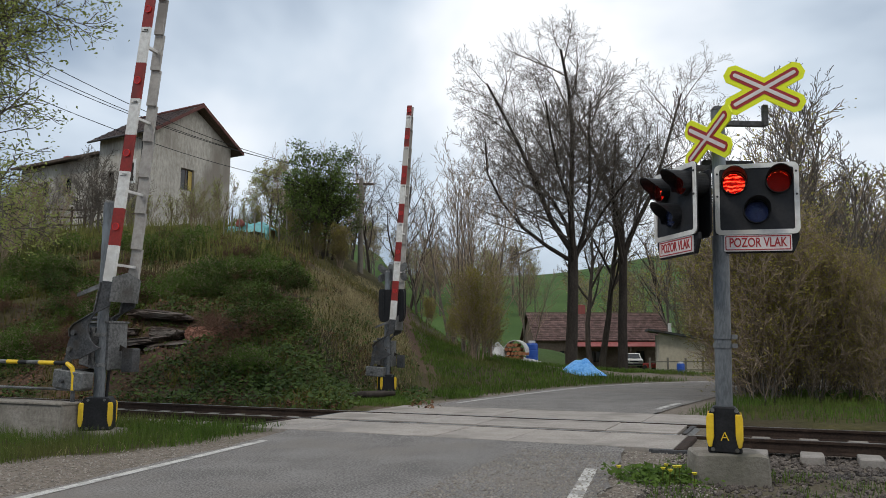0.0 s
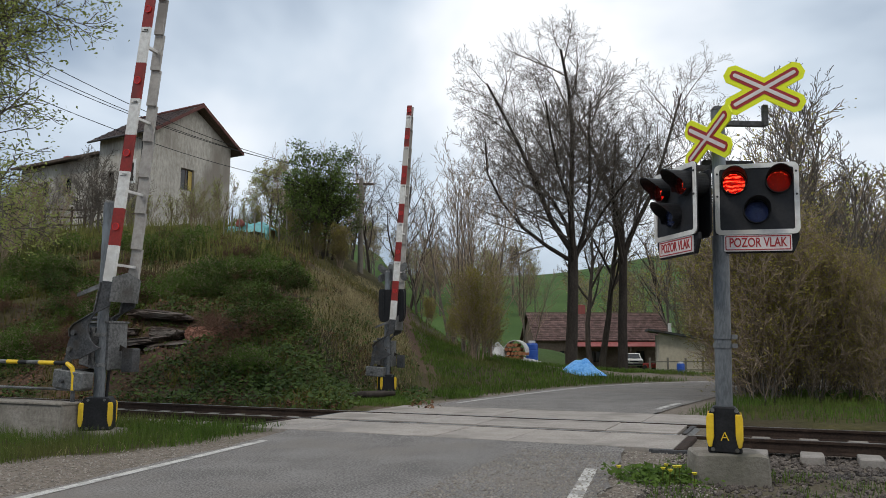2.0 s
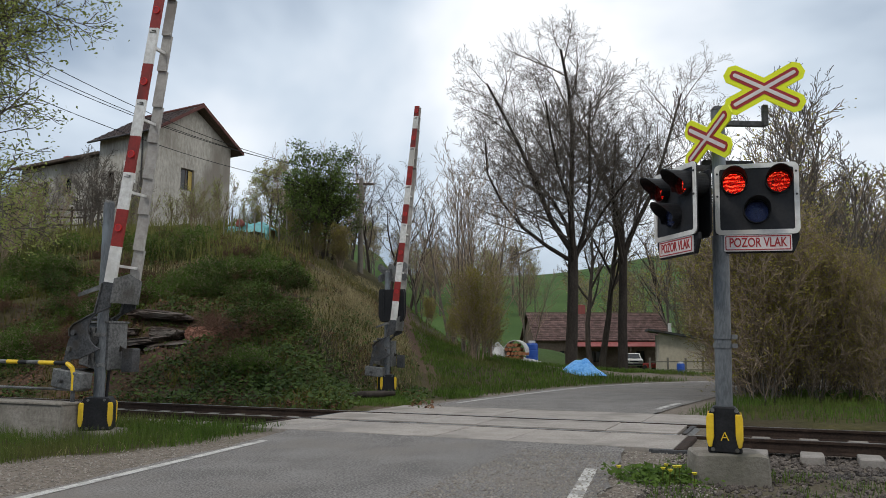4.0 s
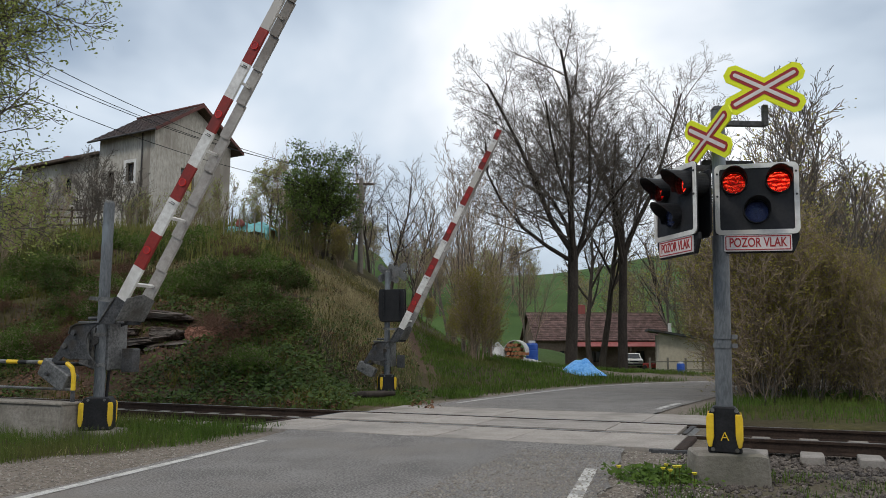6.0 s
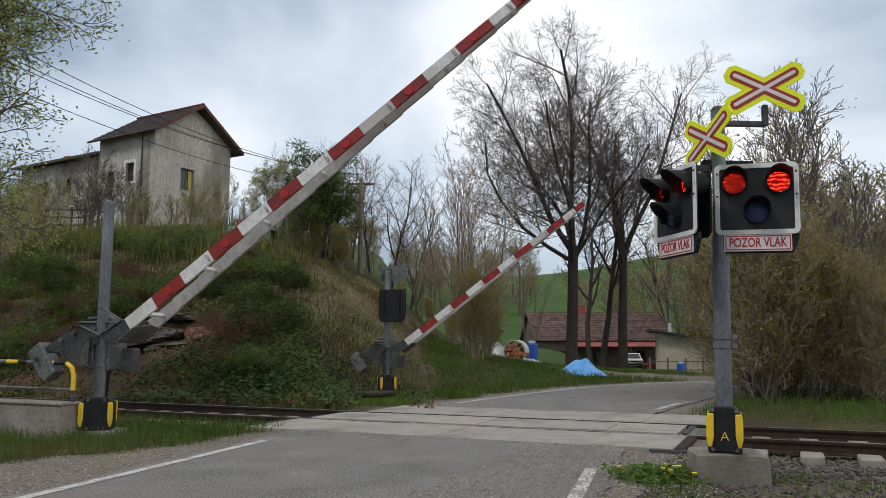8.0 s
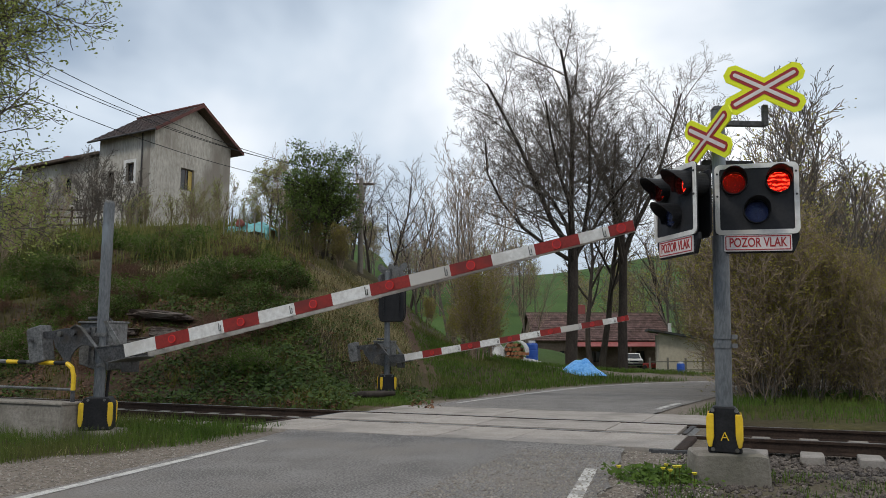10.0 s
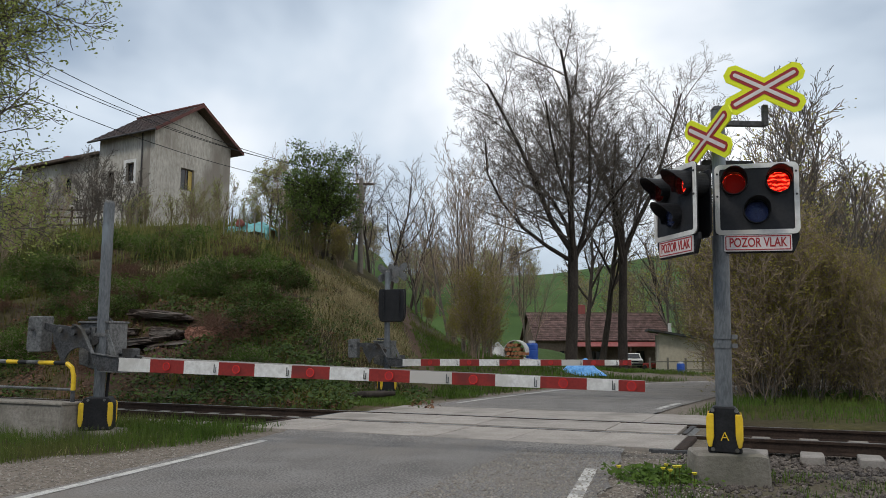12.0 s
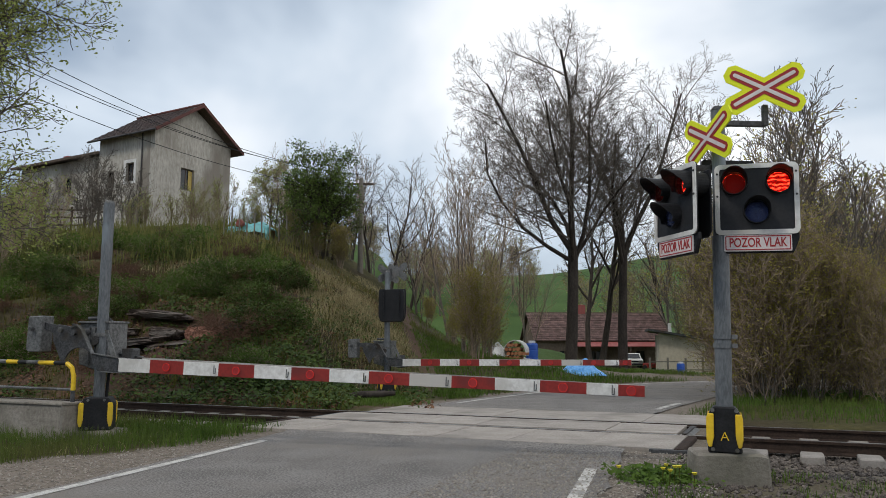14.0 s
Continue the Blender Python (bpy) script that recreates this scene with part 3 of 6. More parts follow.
def cross_outline(L, w, grow=0.0, tip=0.55):
    """Outline of a diagonal cross with blunt pointed arms, of half length L and half width w."""
    L, w = L + grow, w + grow
    a = radians(29)
    pts = []
    dirs = [(math.cos(t), math.sin(t)) for t in (a, math.pi - a, math.pi + a, -a)]
    for i, (dx, dz) in enumerate(dirs):
        nx, nz = -dz, dx
        pts += [(dx * (L - w * tip) - nx * w, dz * (L - w * tip) - nz * w), (dx * L - nx * w * 0.5, dz * L - nz * w * 0.5), (dx * L + nx * w * 0.5, dz * L + nz * w * 0.5), (dx * (L - w * tip) + nx * w, dz * (L - w * tip) + nz * w)]
        ex, ez = dirs[(i + 1) % 4]
        # inner corner between this arm and the next
        hx, hz = -ez, ex
        det = dx * (-ez) - (-ex) * dz
        rx, rz = (-hx * w) - nx * w, (-hz * w) - nz * w
        t = (rx * (-ez) - (-ex) * rz) / det
        pts.append((dx * t + nx * w, dz * t + nz * w))
    return pts


def crossbuck(parent, m, back=False):
    """Warning cross: red and white arms on a fluorescent yellow plate, facing -y."""
    bm = prism(B(), cross_outline(0.345, 0.052, 0.04), -0.012, 0.0, m)
    plate = part("warning_cross", bm, M_STEEL if back else M_FLUO, parent, "grey back of a warning cross" if back else "yellow backed warning cross")
    if back:
        return plate
    bm = prism(B(), cross_outline(0.335, 0.046), -0.016, -0.012, m)
    part("red_cross", bm, M_SIGNRED, plate, "red cross border")
    bm = prism(B(), cross_outline(0.31, 0.017), -0.020, -0.016, m)
    part("white_cross", bm, M_SIGNWHITE, plate, "white cross centre")
    return plate


def rounded(w, h, r, n=5):
    pts = []
    for cx, cz, a0 in ((w / 2 - r, h / 2 - r, 0), (-w / 2 + r, h / 2 - r, 90), (-w / 2 + r, -h / 2 + r, 180), (w / 2 - r, -h / 2 + r, 270)):
        for i in range(n + 1):
            a = radians(a0 + 90 * i / n)
            pts.append((cx + r * math.cos(a), cz + r * math.sin(a)))
    return pts


LAMPS = []


def ring_plate(bm, outer, inner, y0, y1):
    """A frame between two outlines with the same number of points."""
    n = len(outer)
    vs = [[bm.verts.new((x, y, z)) for x, z in o] for o, y in ((outer, y0), (inner, y0), (outer, y1), (inner, y1))]
    for i in range(n):
        j = (i + 1) % n
        for a, b in ((0, 1), (1, 3), (3, 2), (2, 0)):
            bm.faces.new((vs[a][i], vs[a][j], vs[b][j], vs[b][i]))
    bmesh.ops.recalc_face_normals(bm, faces=bm.faces[:])
    return bm


def disc(bm, c, r, y, seg=28):
    bm.faces.new([bm.verts.new((c[0] + r * math.cos(2 * math.pi * i / seg), y, c[1] + r * math.sin(2 * math.pi * i / seg))) for i in range(seg)])
    return bm


def lamp(parent, x, z, colour, phase=None, hood=0.22):
    """One lamp of a signal: tube, hood, lens and, in a red one, the sliding light unit."""
    r = 0.098
    bm = B()
    seg, rows = 28, []
    for y, rr in ((-0.05, r + 0.012), (-0.05, r + 0.004), (0.17, r + 0.004), (0.17, r + 0.012)):
        rows.append([bm.verts.new((x + rr * math.cos(2 * math.pi * i / seg), y, z + rr * math.sin(2 * math.pi * i / seg))) for i in range(seg)])
    for a in range(4):
        for i in range(seg):
            bm.faces.new((rows[a][i], rows[a][(i + 1) % seg], rows[(a + 1) % 4][(i + 1) % seg], rows[(a + 1) % 4][i]))
    disc(bm, (x, z), r + 0.01, 0.168)
    bmesh.ops.recalc_face_normals(bm, faces=bm.faces[:])
    can = part("lamp_housing", bm, M_BLACK, parent)
    # hood: the upper part of a tube, longest on top
    bm = B()
    front, back, front2, back2 = [], [], [], []
    for i in range(21):
        a = radians(-35 + 250 * i / 20)
        d = hood * (0.32 + 0.68 * max(0.0, math.sin(a)) ** 0.7) if math.sin(a) > 0 else hood * 0.32
        for lst, rr, yy in ((front, r + 0.018, -d - 0.02), (back, r + 0.018, 0.0), (front2, r + 0.012, -d - 0.02), (back2, r + 0.012, 0.0)):
            lst.append(bm.verts.new((x + rr * math.cos(a), yy, z + rr * math.sin(a))))
    for i in range(20):
        bm.faces.new((front[i], front[i + 1], back[i + 1], back[i]))
        bm.faces.new((back2[i], back2[i + 1], front2[i + 1], front2[i]))
        bm.faces.new((front2[i], front2[i + 1], front[i + 1], front[i]))
    part("hood", bm, M_BLACK, can)
    bm = B()
    prev = [bm.verts.new((x, -0.065, z))]
    for ring in range(1, 5):
        rr = r * ring / 4
        cur = [bm.verts.new((x + rr * math.cos(2 * math.pi * i / seg), -0.065 + 0.03 * (ring / 4) ** 2, z + rr * math.sin(2 * math.pi * i / seg))) for i in range(seg)]
        for i in range(seg):
            bm.faces.new((prev[0], cur[i], cur[(i + 1) % seg]) if ring == 1 else (prev[i], cur[i], cur[(i + 1) % seg], prev[(i + 1) % seg]))
        prev = cur
    lens = part("lens", bm, M_LENSBLUE if colour == "blue" else M_LENSRED, can, f"round ribbed {colour} lens", smooth=True)
    lens.visible_shadow = False
    if colour == "blue":
        part("lamp_back", disc(B(), (x, z), r, 0.03), M_BLUELAMP, can, "unlit blue lamp")
        return
    # strips and grating are added: their sliding stands in for the lamp's fading
    # light unit: lit strips that slide behind the ribs of a fixed grating and out again
    part("lamp_back", disc(B(), (x, z), r, 0.05), M_UNLIT, can, "dark red back of the lamp")
    unit = part("light_unit", strips(B(), 0, 0, r * 0.97, 0.0, 0.0, 0.0026), M_LIT, parent, "red lamp's light as glowing strips that slide to blink", m=pose(x, 0.0165, z))
    part("grating", strips(B(), x, z, r * 0.97, STRIP - 0.0009, 0.015, 0.0044), M_UNLIT, can, "added dark red grating that hides the lit strips to blink the lamp")
    LAMPS.append((unit, x, 0.0165, z, phase))


STRIP = 0.0035


def strips(bm, x, z, r, shift, y, wide):
    """Level strips across a disc, two STRIP apart."""
    k = -r + shift
    while k + wide < r:
        half = math.sqrt(max(0.0, r * r - max(abs(k), abs(k + wide)) ** 2))
        if half > 0.004:
            bm.faces.new([bm.verts.new((x + a, y, z + b)) for a, b in ((-half, k), (half, k), (half, k + wide), (-half, k + wide))])
        k += 2 * STRIP
    return bm


def signal_head(parent, m, name="signal_head", lamps=True, phases=(0, 1)):
    """A signal: black shield with a white rim, two red lamps over a blue one and a sign below. Faces -y, its middle at the origin."""
    w, h = 0.715, 0.655
    holes = [circle(-0.19, 0.15, 0.104), circle(0.19, 0.15, 0.104), circle(0, -0.12, 0.104)] if lamps else []
    hub = part(name, holed(B(), rounded(w, h, 0.05), holes, 0.0, 0.012), M_BOARD, parent, "black signal shield with white rim", m=m)
    if lamps:
        part("rim", ring_plate(B(), rounded(w, h, 0.05), rounded(w - 0.085, h - 0.085, 0.02), -0.012, 0.0), M_WHITE, hub, "white reflective rim")
    # box behind the shield and below it
    part("case", prism(B(), [(-0.30, 0.28), (0.30, 0.28), (0.31, 0.2), (0.31, -0.28), (0.26, -0.34), (-0.26, -0.34), (-0.31, -0.28), (-0.31, 0.2)] if lamps else [(-0.30, 0.3), (0.30, 0.3), (0.33, 0.2), (0.33, -0.38), (0.27, -0.52), (-0.27, -0.52), (-0.33, -0.38), (-0.33, 0.2)], 0.05 if not lamps else 0.172, 0.25 if not lamps else 0.19, None, 0.01), M_BLACK, hub, "black lamp case")
    bm = prism(B(), [(-0.35, -0.31), (0.35, -0.31), (0.35, -0.37), (0.30, -0.495), (-0.30, -0.495), (-0.35, -0.37)], 0.012, 0.05, None, 0.006)
    part("apron", bm, M_BLACK, hub)
    if not lamps:
        bm = B()
        for x in (-0.2, 0.2):
            box(bm, (x, 0.27, -0.05), (0.02, 0.05, 0.6))
        part("ribs", bm, M_BLACK, hub)
        return hub
    part("sign", prism(B(), rounded(0.57, 0.15, 0.01), -0.004, 0.011, Matrix.Translation((0.0, 0, -0.405))), M_SIGNWHITE, hub, "white sign with red border and lettering")
    part("sign_border", ring_plate(B(), [(x, z - 0.405) for x, z in rounded(0.55, 0.13, 0.01)], [(x, z - 0.405) for x, z in rounded(0.532, 0.112, 0.006)], -0.007, -0.003), M_SIGNRED, hub, "red border line")
    text(hub, "POZOR VLAK", 0.118, M_SIGNRED, (0, -0.006, -0.464), "red capital lettering", 0.485)
    lamp(hub, -0.19, 0.15, "red", phases[0])
    lamp(hub, 0.19, 0.15, "red", phases[1])
    lamp(hub, 0.0, -0.12, "blue")
    for sx in (-1, 1):
        for z in (0.24, 0.03):
            part("bolt", tube(B(), (sx * 0.335, -0.02, z), (sx * 0.335, 0.0, z), 0.01, seg=8), M_DARKSTEEL, hub)
    return hub


def right_signal():
    """The near signal mast with two shields and two warning crosses."""
    t = thing("crossing_signal", pose(2.53, 7.06, 0.26, 0, 1.3, 0), "grey level crossing signal mast with red lamps and yellow warning crosses", "railway signal")
    base_cover(t, 0.285, 0.40, True, pose(0, 0, 0, 0, 0, -20))
    part("lower_mast", tube(B(), (0, 0, 0), (0, 0, 1.95), 0.073, seg=24), M_MAST, t, "grey painted steel mast", smooth=False)
    part("upper_mast", tube(B(), (0, 0, 1.95), (0, 0, 3.16), 0.062, seg=24), M_MAST, t)
    part("mast_cap", tube(B(), (0, 0, 3.15), (0, 0, 3.185), 0.068, 0.045, 20), M_DARKSTEEL, t)
    for z in (0.92, 1.0):
        part("clamp", tube(B(), (0, 0, z), (0, 0, z + 0.04), 0.083, seg=20), M_MAST, t)
        part("bolt", box(B(), (0.085, -0.05, z + 0.02), (0.05, 0.04, 0.04)), M_STEEL, t)
    bm = B()
    box(bm, (0.19, 0.05, 2.62), (0.5, 0.05, 0.05))
    box(bm, (-0.15, 0.05, 2.60), (0.4, 0.05, 0.05))
    part("bracket", bm, M_DARKSTEEL, t)
    signal_head(t, pose(0.275, -0.17, 2.275, 0, 0, -19))
    signal_head(t, pose(-0.435, -0.06, 2.235, 0, 0, -76), phases=(0, 1))
    crossbuck(t, pose(0.40, -0.11, 3.335, 0, 0, -14))
    crossbuck(t, pose(-0.13, -0.10, 2.85, 0, 0, -74))
    bm = B()
    box(bm, (0.22, -0.02, 3.02), (0.45, 0.05, 0.05), None, 0.006)
    box(bm, (0.43, -0.04, 3.10), (0.05, 0.05, 0.2), None, 0.006)
    part("cross_arm", bm, M_DARKSTEEL, t, "steel arm that holds the upper cross")
    part("rear_shield", prism(B(), rounded(0.5, 0.12, 0.02), 0.2, 0.25, pose(0.16, 0, 2.66)), M_BLACK, t)
    bl = B()
    prism(bl, [(-0.34, -0.55), (0.33, -0.55), (0.31, -0.02), (0.24, 0.0), (-0.31, 0.0)], -0.22, 0.24, None, 0.02)
    f = part("foundation", bl, M_CONC, None, m=pose(2.57, 7.12, 0.258, 0, 0, -8))
    tagged(f, "weathered concrete foundation block under the signal mast", "foundation")


ARM_ANG = -16.7


def arm_parts(arm, l0, n, drop):
    """The arm in its own space: pivot at the origin, x along it, z up when it lies closed."""
    back = 0.47
    edges = [l0 + 0.5 * k for k in range(n)] + [l0 + 0.5 * (n - 1) + 0.33, l0 + 0.5 * (n - 1) + 0.6]
    zc = -drop
    for k in range(len(edges) - 1):
        a, b = edges[k], edges[k + 1]
        taper = 0.085 - 0.028 * (a - l0) / 6.6
        taper2 = 0.085 - 0.028 * (b - l0) / 6.6
        bm = prism(B(), [(a, zc - taper), (b, zc - taper2), (b, zc + taper2), (a, zc + taper)], -0.02, 0.02)
        part("stripe", bm, M_WHITE if k % 2 == 0 else M_RED, arm)
        bm = prism(B(), [(a, zc - taper), (b, zc - taper2), (b, zc + taper2), (a, zc + taper)], back - 0.02 - 0.03 * k, back + 0.02 - 0.03 * k)
        part("rear_stripe", bm, M_WOODGREY, arm, "weathered grey rear beam")
        if k % 2 == 1:
            c = (a + b) / 2
            ring = ring_plate(B(), [(c + 0.052 * math.cos(i * 0.3927), zc + 0.052 * math.sin(i * 0.3927)) for i in range(16)], [(c + 0.042 * math.cos(i * 0.3927), zc + 0.042 * math.sin(i * 0.3927)) for i in range(16)], -0.035, -0.02)
            part("reflector_ring", ring, M_REFLECT, arm, "bright red reflector ring")
            part("reflector", tube(B(), (c, -0.02, zc), (c, -0.03, zc), 0.042, seg=16), M_SIGNRED, arm, "round red reflector")
        if k % 2 == 0 and 0 < k < len(edges) - 2:
            c = b - 0.05
            bm = pipe(B(), [(c - 0.012, -0.022, zc + 0.05), (c - 0.012, -0.03, zc - 0.045), (c + 0.012, -0.03, zc - 0.045), (c + 0.012, -0.022, zc + 0.02)], 0.005, 6)
            part("wire_hook", bm, M_STEEL, arm, "small bent wire hook")
        if k % 2 == 0 and k < len(edges) - 2:
            bm = box(B(), (a + 0.25, (back - 0.03 * k) / 2, zc), (0.035, back - 0.03 * k, 0.05))
            part("rung", bm, M_WHITE, arm, "rung between the two beams")


def barrier(name, m, pivot, l0, n, drop, label, mast_h=3.05):
    """A barrier machine on a mast with its arm. Local x points along the closed arm, y to the back."""
    t = thing(name, m, label, "level crossing barrier", group="crossing barriers")
    base_cover(t, 0.40, 0.42, False, pose(0, 0, 0, 0, 0, 32))
    part("mast", tube(B(), (0, 0, 0), (0, 0, mast_h), 0.072, seg=24), M_MAST, t, "grey painted steel mast")
    part("mast_cap", tube(B(), (0, 0, mast_h - 0.01), (0, 0, mast_h + 0.03), 0.076, 0.05, 20), M_STEEL, t)
    hx, pz = pivot
    bm = B()
    prism(bm, [(hx - 0.17, pz - 0.42), (hx + 0.12, pz - 0.50), (0.12, pz - 0.50), (0.12, pz + 0.13), (hx - 0.17, pz + 0.13)], 0.0, 0.36, None, 0.012)
    case = part("machine_case", bm, M_STEEL, t, "grey steel case of the drive")
    part("case_lid", box(B(), ((hx - 0.05) / 2, 0.17, pz + 0.145), (0.5, 0.42, 0.03), None, 0.006), M_STEEL, case)
    for i, z in ((0, pz - 0.44), (1, pz - 0.40)):
        part("case_bolt", tube(B(), (0.02 - 0.05 * i, -0.10, z), (0.02 - 0.05 * i, -0.05, z), 0.018, seg=8), M_STEEL, case)
    for z in (pz - 0.45, pz - 0.05):
        part("clamp", tube(B(), (0, 0, z), (0, 0, z + 0.05), 0.086, seg=20), M_STEEL, t)
    for k in range(3):
        part("case_rib", box(B(), (hx + 0.02 + 0.09 * k, -0.03, pz - 0.18), (0.02, 0.03, 0.5)), M_STEEL, case)
    part("case_door", prism(B(), [(hx + 0.02, pz - 0.36), (hx + 0.27, pz - 0.40), (hx + 0.27, pz + 0.08), (hx + 0.02, pz + 0.08)], -0.016, 0.0, None, 0.004), M_STEEL, case, "bolted cover of the drive")
    part("case_pipe", pipe(B(), [(hx - 0.12, 0.1, pz + 0.2), (hx + 0.2, 0.1, pz + 0.2), (hx + 0.26, 0.1, pz + 0.14)], 0.025), M_DARKSTEEL, case, "short dark pipe on the case")
    part("case_hub", tube(B(), (hx + 0.16, -0.08, pz - 0.1), (hx + 0.16, -0.02, pz - 0.1), 0.06, seg=14), M_DARKSTEEL, case)
    part("cable", pipe(B(), [(0.03, 0.1, 0.3), (0.05, 0.11, pz - 0.5)], 0.02), M_BLACK, t, "black cable conduit")
    box_bm = box(B(), (0.30, 0.22, pz - 0.37), (0.17, 0.16, 0.32), None, 0.012)
    part("side_box", box_bm, M_DARKSTEEL, t, "small grey junction box")
    part("pivot_bolt", tube(B(), (hx, -0.32, pz), (hx, 0.30, pz), 0.035, seg=16), M_DARKSTEEL, t)
    # swinging arm
    arm = new("arm")
    arm.parent = t
    tagged(arm, "red and white striped double beam barrier arm")
    arch = [(0.10 + 0.26 * math.cos(radians(a)), -drop - 0.10 + 0.30 * math.sin(radians(a))) for a in range(20, 171, 15)]
    for y in (-0.27, 0.22):
        bm = prism(B(), [(-0.34, -0.12), (-0.36, 0.02), (-0.28, 0.10), (-0.12, 0.085), (-0.06, 0.06), (0.03, 0.085), (0.10, 0.03), (0.30, -drop + 0.12), (l0 - 0.05, -drop + 0.085), (l0 + 0.02, -drop + 0.08), (l0 + 0.02, -drop - 0.09), (0.40, -drop - 0.09), *arch], y - 0.012, y + 0.012, None, 0.004)
        part("arm_bracket", bm, M_DARKSTEEL, arm, "bent steel arm bracket with an arched cut-out")
        part("bracket_flange", prism(B(), [(-0.06, 0.062), (0.03, 0.088), (0.105, 0.034), (0.30, -drop + 0.125), (l0, -drop + 0.09), (l0, -drop + 0.10), (0.305, -drop + 0.137), (0.113, 0.043), (0.033, 0.10), (-0.06, 0.074)], y - 0.03, y + 0.03), M_STEEL, arm, "pale worn edge flange")
        part("bracket_bolt", tube(B(), (-0.22, y - 0.045, 0.03), (-0.22, y + 0.02, 0.03), 0.035, seg=12), M_STEEL, arm)
    bm = B()
    fs = [[bm.verts.new((x0, y0, -drop + z0)) for x0, y0 in ((0.46, -0.30), (0.78, -0.30), (0.86, -0.03), (0.78, 0.25), (0.46, 0.25))] for z0 in (-0.092, -0.104)]
    bm.faces.new(fs[0])
    bm.faces.new(fs[1][::-1])
    for q in range(5):
        bm.faces.new((fs[0][q], fs[1][q], fs[1][(q + 1) % 5], fs[0][(q + 1) % 5]))
    bmesh.ops.recalc_face_normals(bm, faces=bm.faces[:])
    part("bottom_plate", bm, M_STEEL, arm, "pentagonal steel plate under the beams")
    part("end_plate", box(B(), (0.47, 0.0, -drop), (0.02, 0.50, 0.17), None, 0.005), M_STEEL, arm, "steel plate joining the beams")
    for y in (-0.25, 0.22):
        part("beam_shoe", box(B(), (l0 - 0.10, y, -drop), (0.22, 0.06, 0.175), None, 0.006), M_DARKSTEEL, arm, "dark steel shoe of the beam")
    # counterweight behind the pivot
    for y in (-0.27, 0.22):
        bm = prism(B(), [(-0.28, 0.09), (-0.50, 0.12), (-0.52, 0.04), (-0.34, -0.02)], y - 0.016, y + 0.008, None, 0.004)
        part("weight_link", bm, M_DARKSTEEL, arm)
    bm = prism(B(), [(-0.50, 0.21), (-0.72, 0.20), (-0.74, 0.17), (-0.74, -0.24), (-0.70, -0.28), (-0.50, -0.27)], -0.33, -0.12, None, 0.012)
    weight = part("counterweight", bm, M_STEEL, arm, "weathered steel counterweight box")
    part("weight_bolt", tube(B(), (-0.64, -0.38, 0.03), (-0.64, -0.32, 0.03), 0.025, seg=10), M_DARKSTEEL, weight)
    part("weight_rod", tube(B(), (-0.52, -0.25, 0.05), (-0.52, 0.24, 0.05), 0.03, seg=10), M_DARKSTEEL, weight)
    part("stay", prism(B(), [(0.62, -drop + 0.09), (0.69, -drop + 0.09), (0.52, 0.05), (0.47, 0.05)], -0.285, -0.265), M_STEEL, arm, "sloping steel stay")
    holder = new("beams")
    holder.parent = arm
    tagged(holder, "two striped beams joined by rungs")
    holder.matrix_basis = pose(0, -0.25, 0)
    arm_parts(holder, l0, n, drop)
    return t, arm


ARM_ROWS = [(0.0, 83.5), (3.2, 83.5), (3.8, 82.5), (4.5, 78.5), (5.3, 69.1), (5.5, 66.6), (6.0, 60.2), (6.5, 54.0), (7.0, 47.8), (7.5, 41.8), (8.0, 35.7), (8.2, 33.0),
            (9.0, 23.2), (9.8, 13.8), (10.5, 7.6), (11.0, 4.1), (11.5, 1.7), (12.0, -1.6), (12.3, -2.3), (12.6, -2.0), (13.0, -1.8), (14.0, -2.0)]


def place_barrier(pivot_world, hx, zb):
    """Pose of a barrier whose front beam turns about pivot_world, with the mast hx behind along its arm."""
    a = radians(ARM_ANG)
    ax, bk = Vector((math.cos(a), math.sin(a), 0)), Vector((-math.sin(a), math.cos(a), 0))
    p = Vector(pivot_world) - ax * hx + bk * 0.25
    return pose(p.x, p.y, zb, 0, 0, ARM_ANG)


NEAR_PIVOT = (-4.864, 10.256, 1.372)
FAR_PIVOT = (-1.70, 19.7, 1.17)
near_barrier, near_arm = barrier("crossing_barrier", place_barrier(NEAR_PIVOT, -0.20, 0.10), (-0.20, NEAR_PIVOT[2] - 0.10), 0.70, 13, 0.393, "grey barrier machine with red and white striped arm beside the road")
far_barrier, far_arm = barrier("crossing_barrier", place_barrier(FAR_PIVOT, -0.20, 0.05), (-0.20, FAR_PIVOT[2] - 0.05), 0.70, 11, 0.393, "grey barrier machine with striped arm beyond the track")
right_signal()
signal_head(far_barrier, pose(0.10, 0.10, 2.28, 0, 0, 180 + 17 - 3), "signal_back", lamps=False)
crossbuck(far_barrier, pose(-0.06, 0.20, 3.02, 0, 0, 60), back=True)
crossbuck(far_barrier, pose(0.20, 0.20, 3.06, 0, 0, -25), back=True)


def motions():
    for arm, piv, zb in ((near_arm, NEAR_PIVOT, 0.10), (far_arm, FAR_PIVOT, 0.05)):
        walk(arm, [(t, pose(-0.20, 0, piv[2] - zb, 0, -d, 0)) for t, d in (FAR_ROWS if arm is far_arm else ARM_ROWS)])
    for unit, x, y, z, phase in LAMPS:
        changes = sorted([0.45 + 1.0135 * k for k in range(14)] + [0.94 + 1.0135 * k for k in range(13)])
        hidden = 0.0 if phase == 0 else 1.0
        rows = [(0.0, hidden)]
        for c in changes:
            if 0.2 < c < 13.8:
                rows += [(c - 0.12, hidden), (c + 0.12, 1.0 - hidden)]
                hidden = 1.0 - hidden
        rows.append((14.0, hidden))
        walk(unit, [(tt, pose(x, y, z + STRIP * q)) for tt, q in rows])


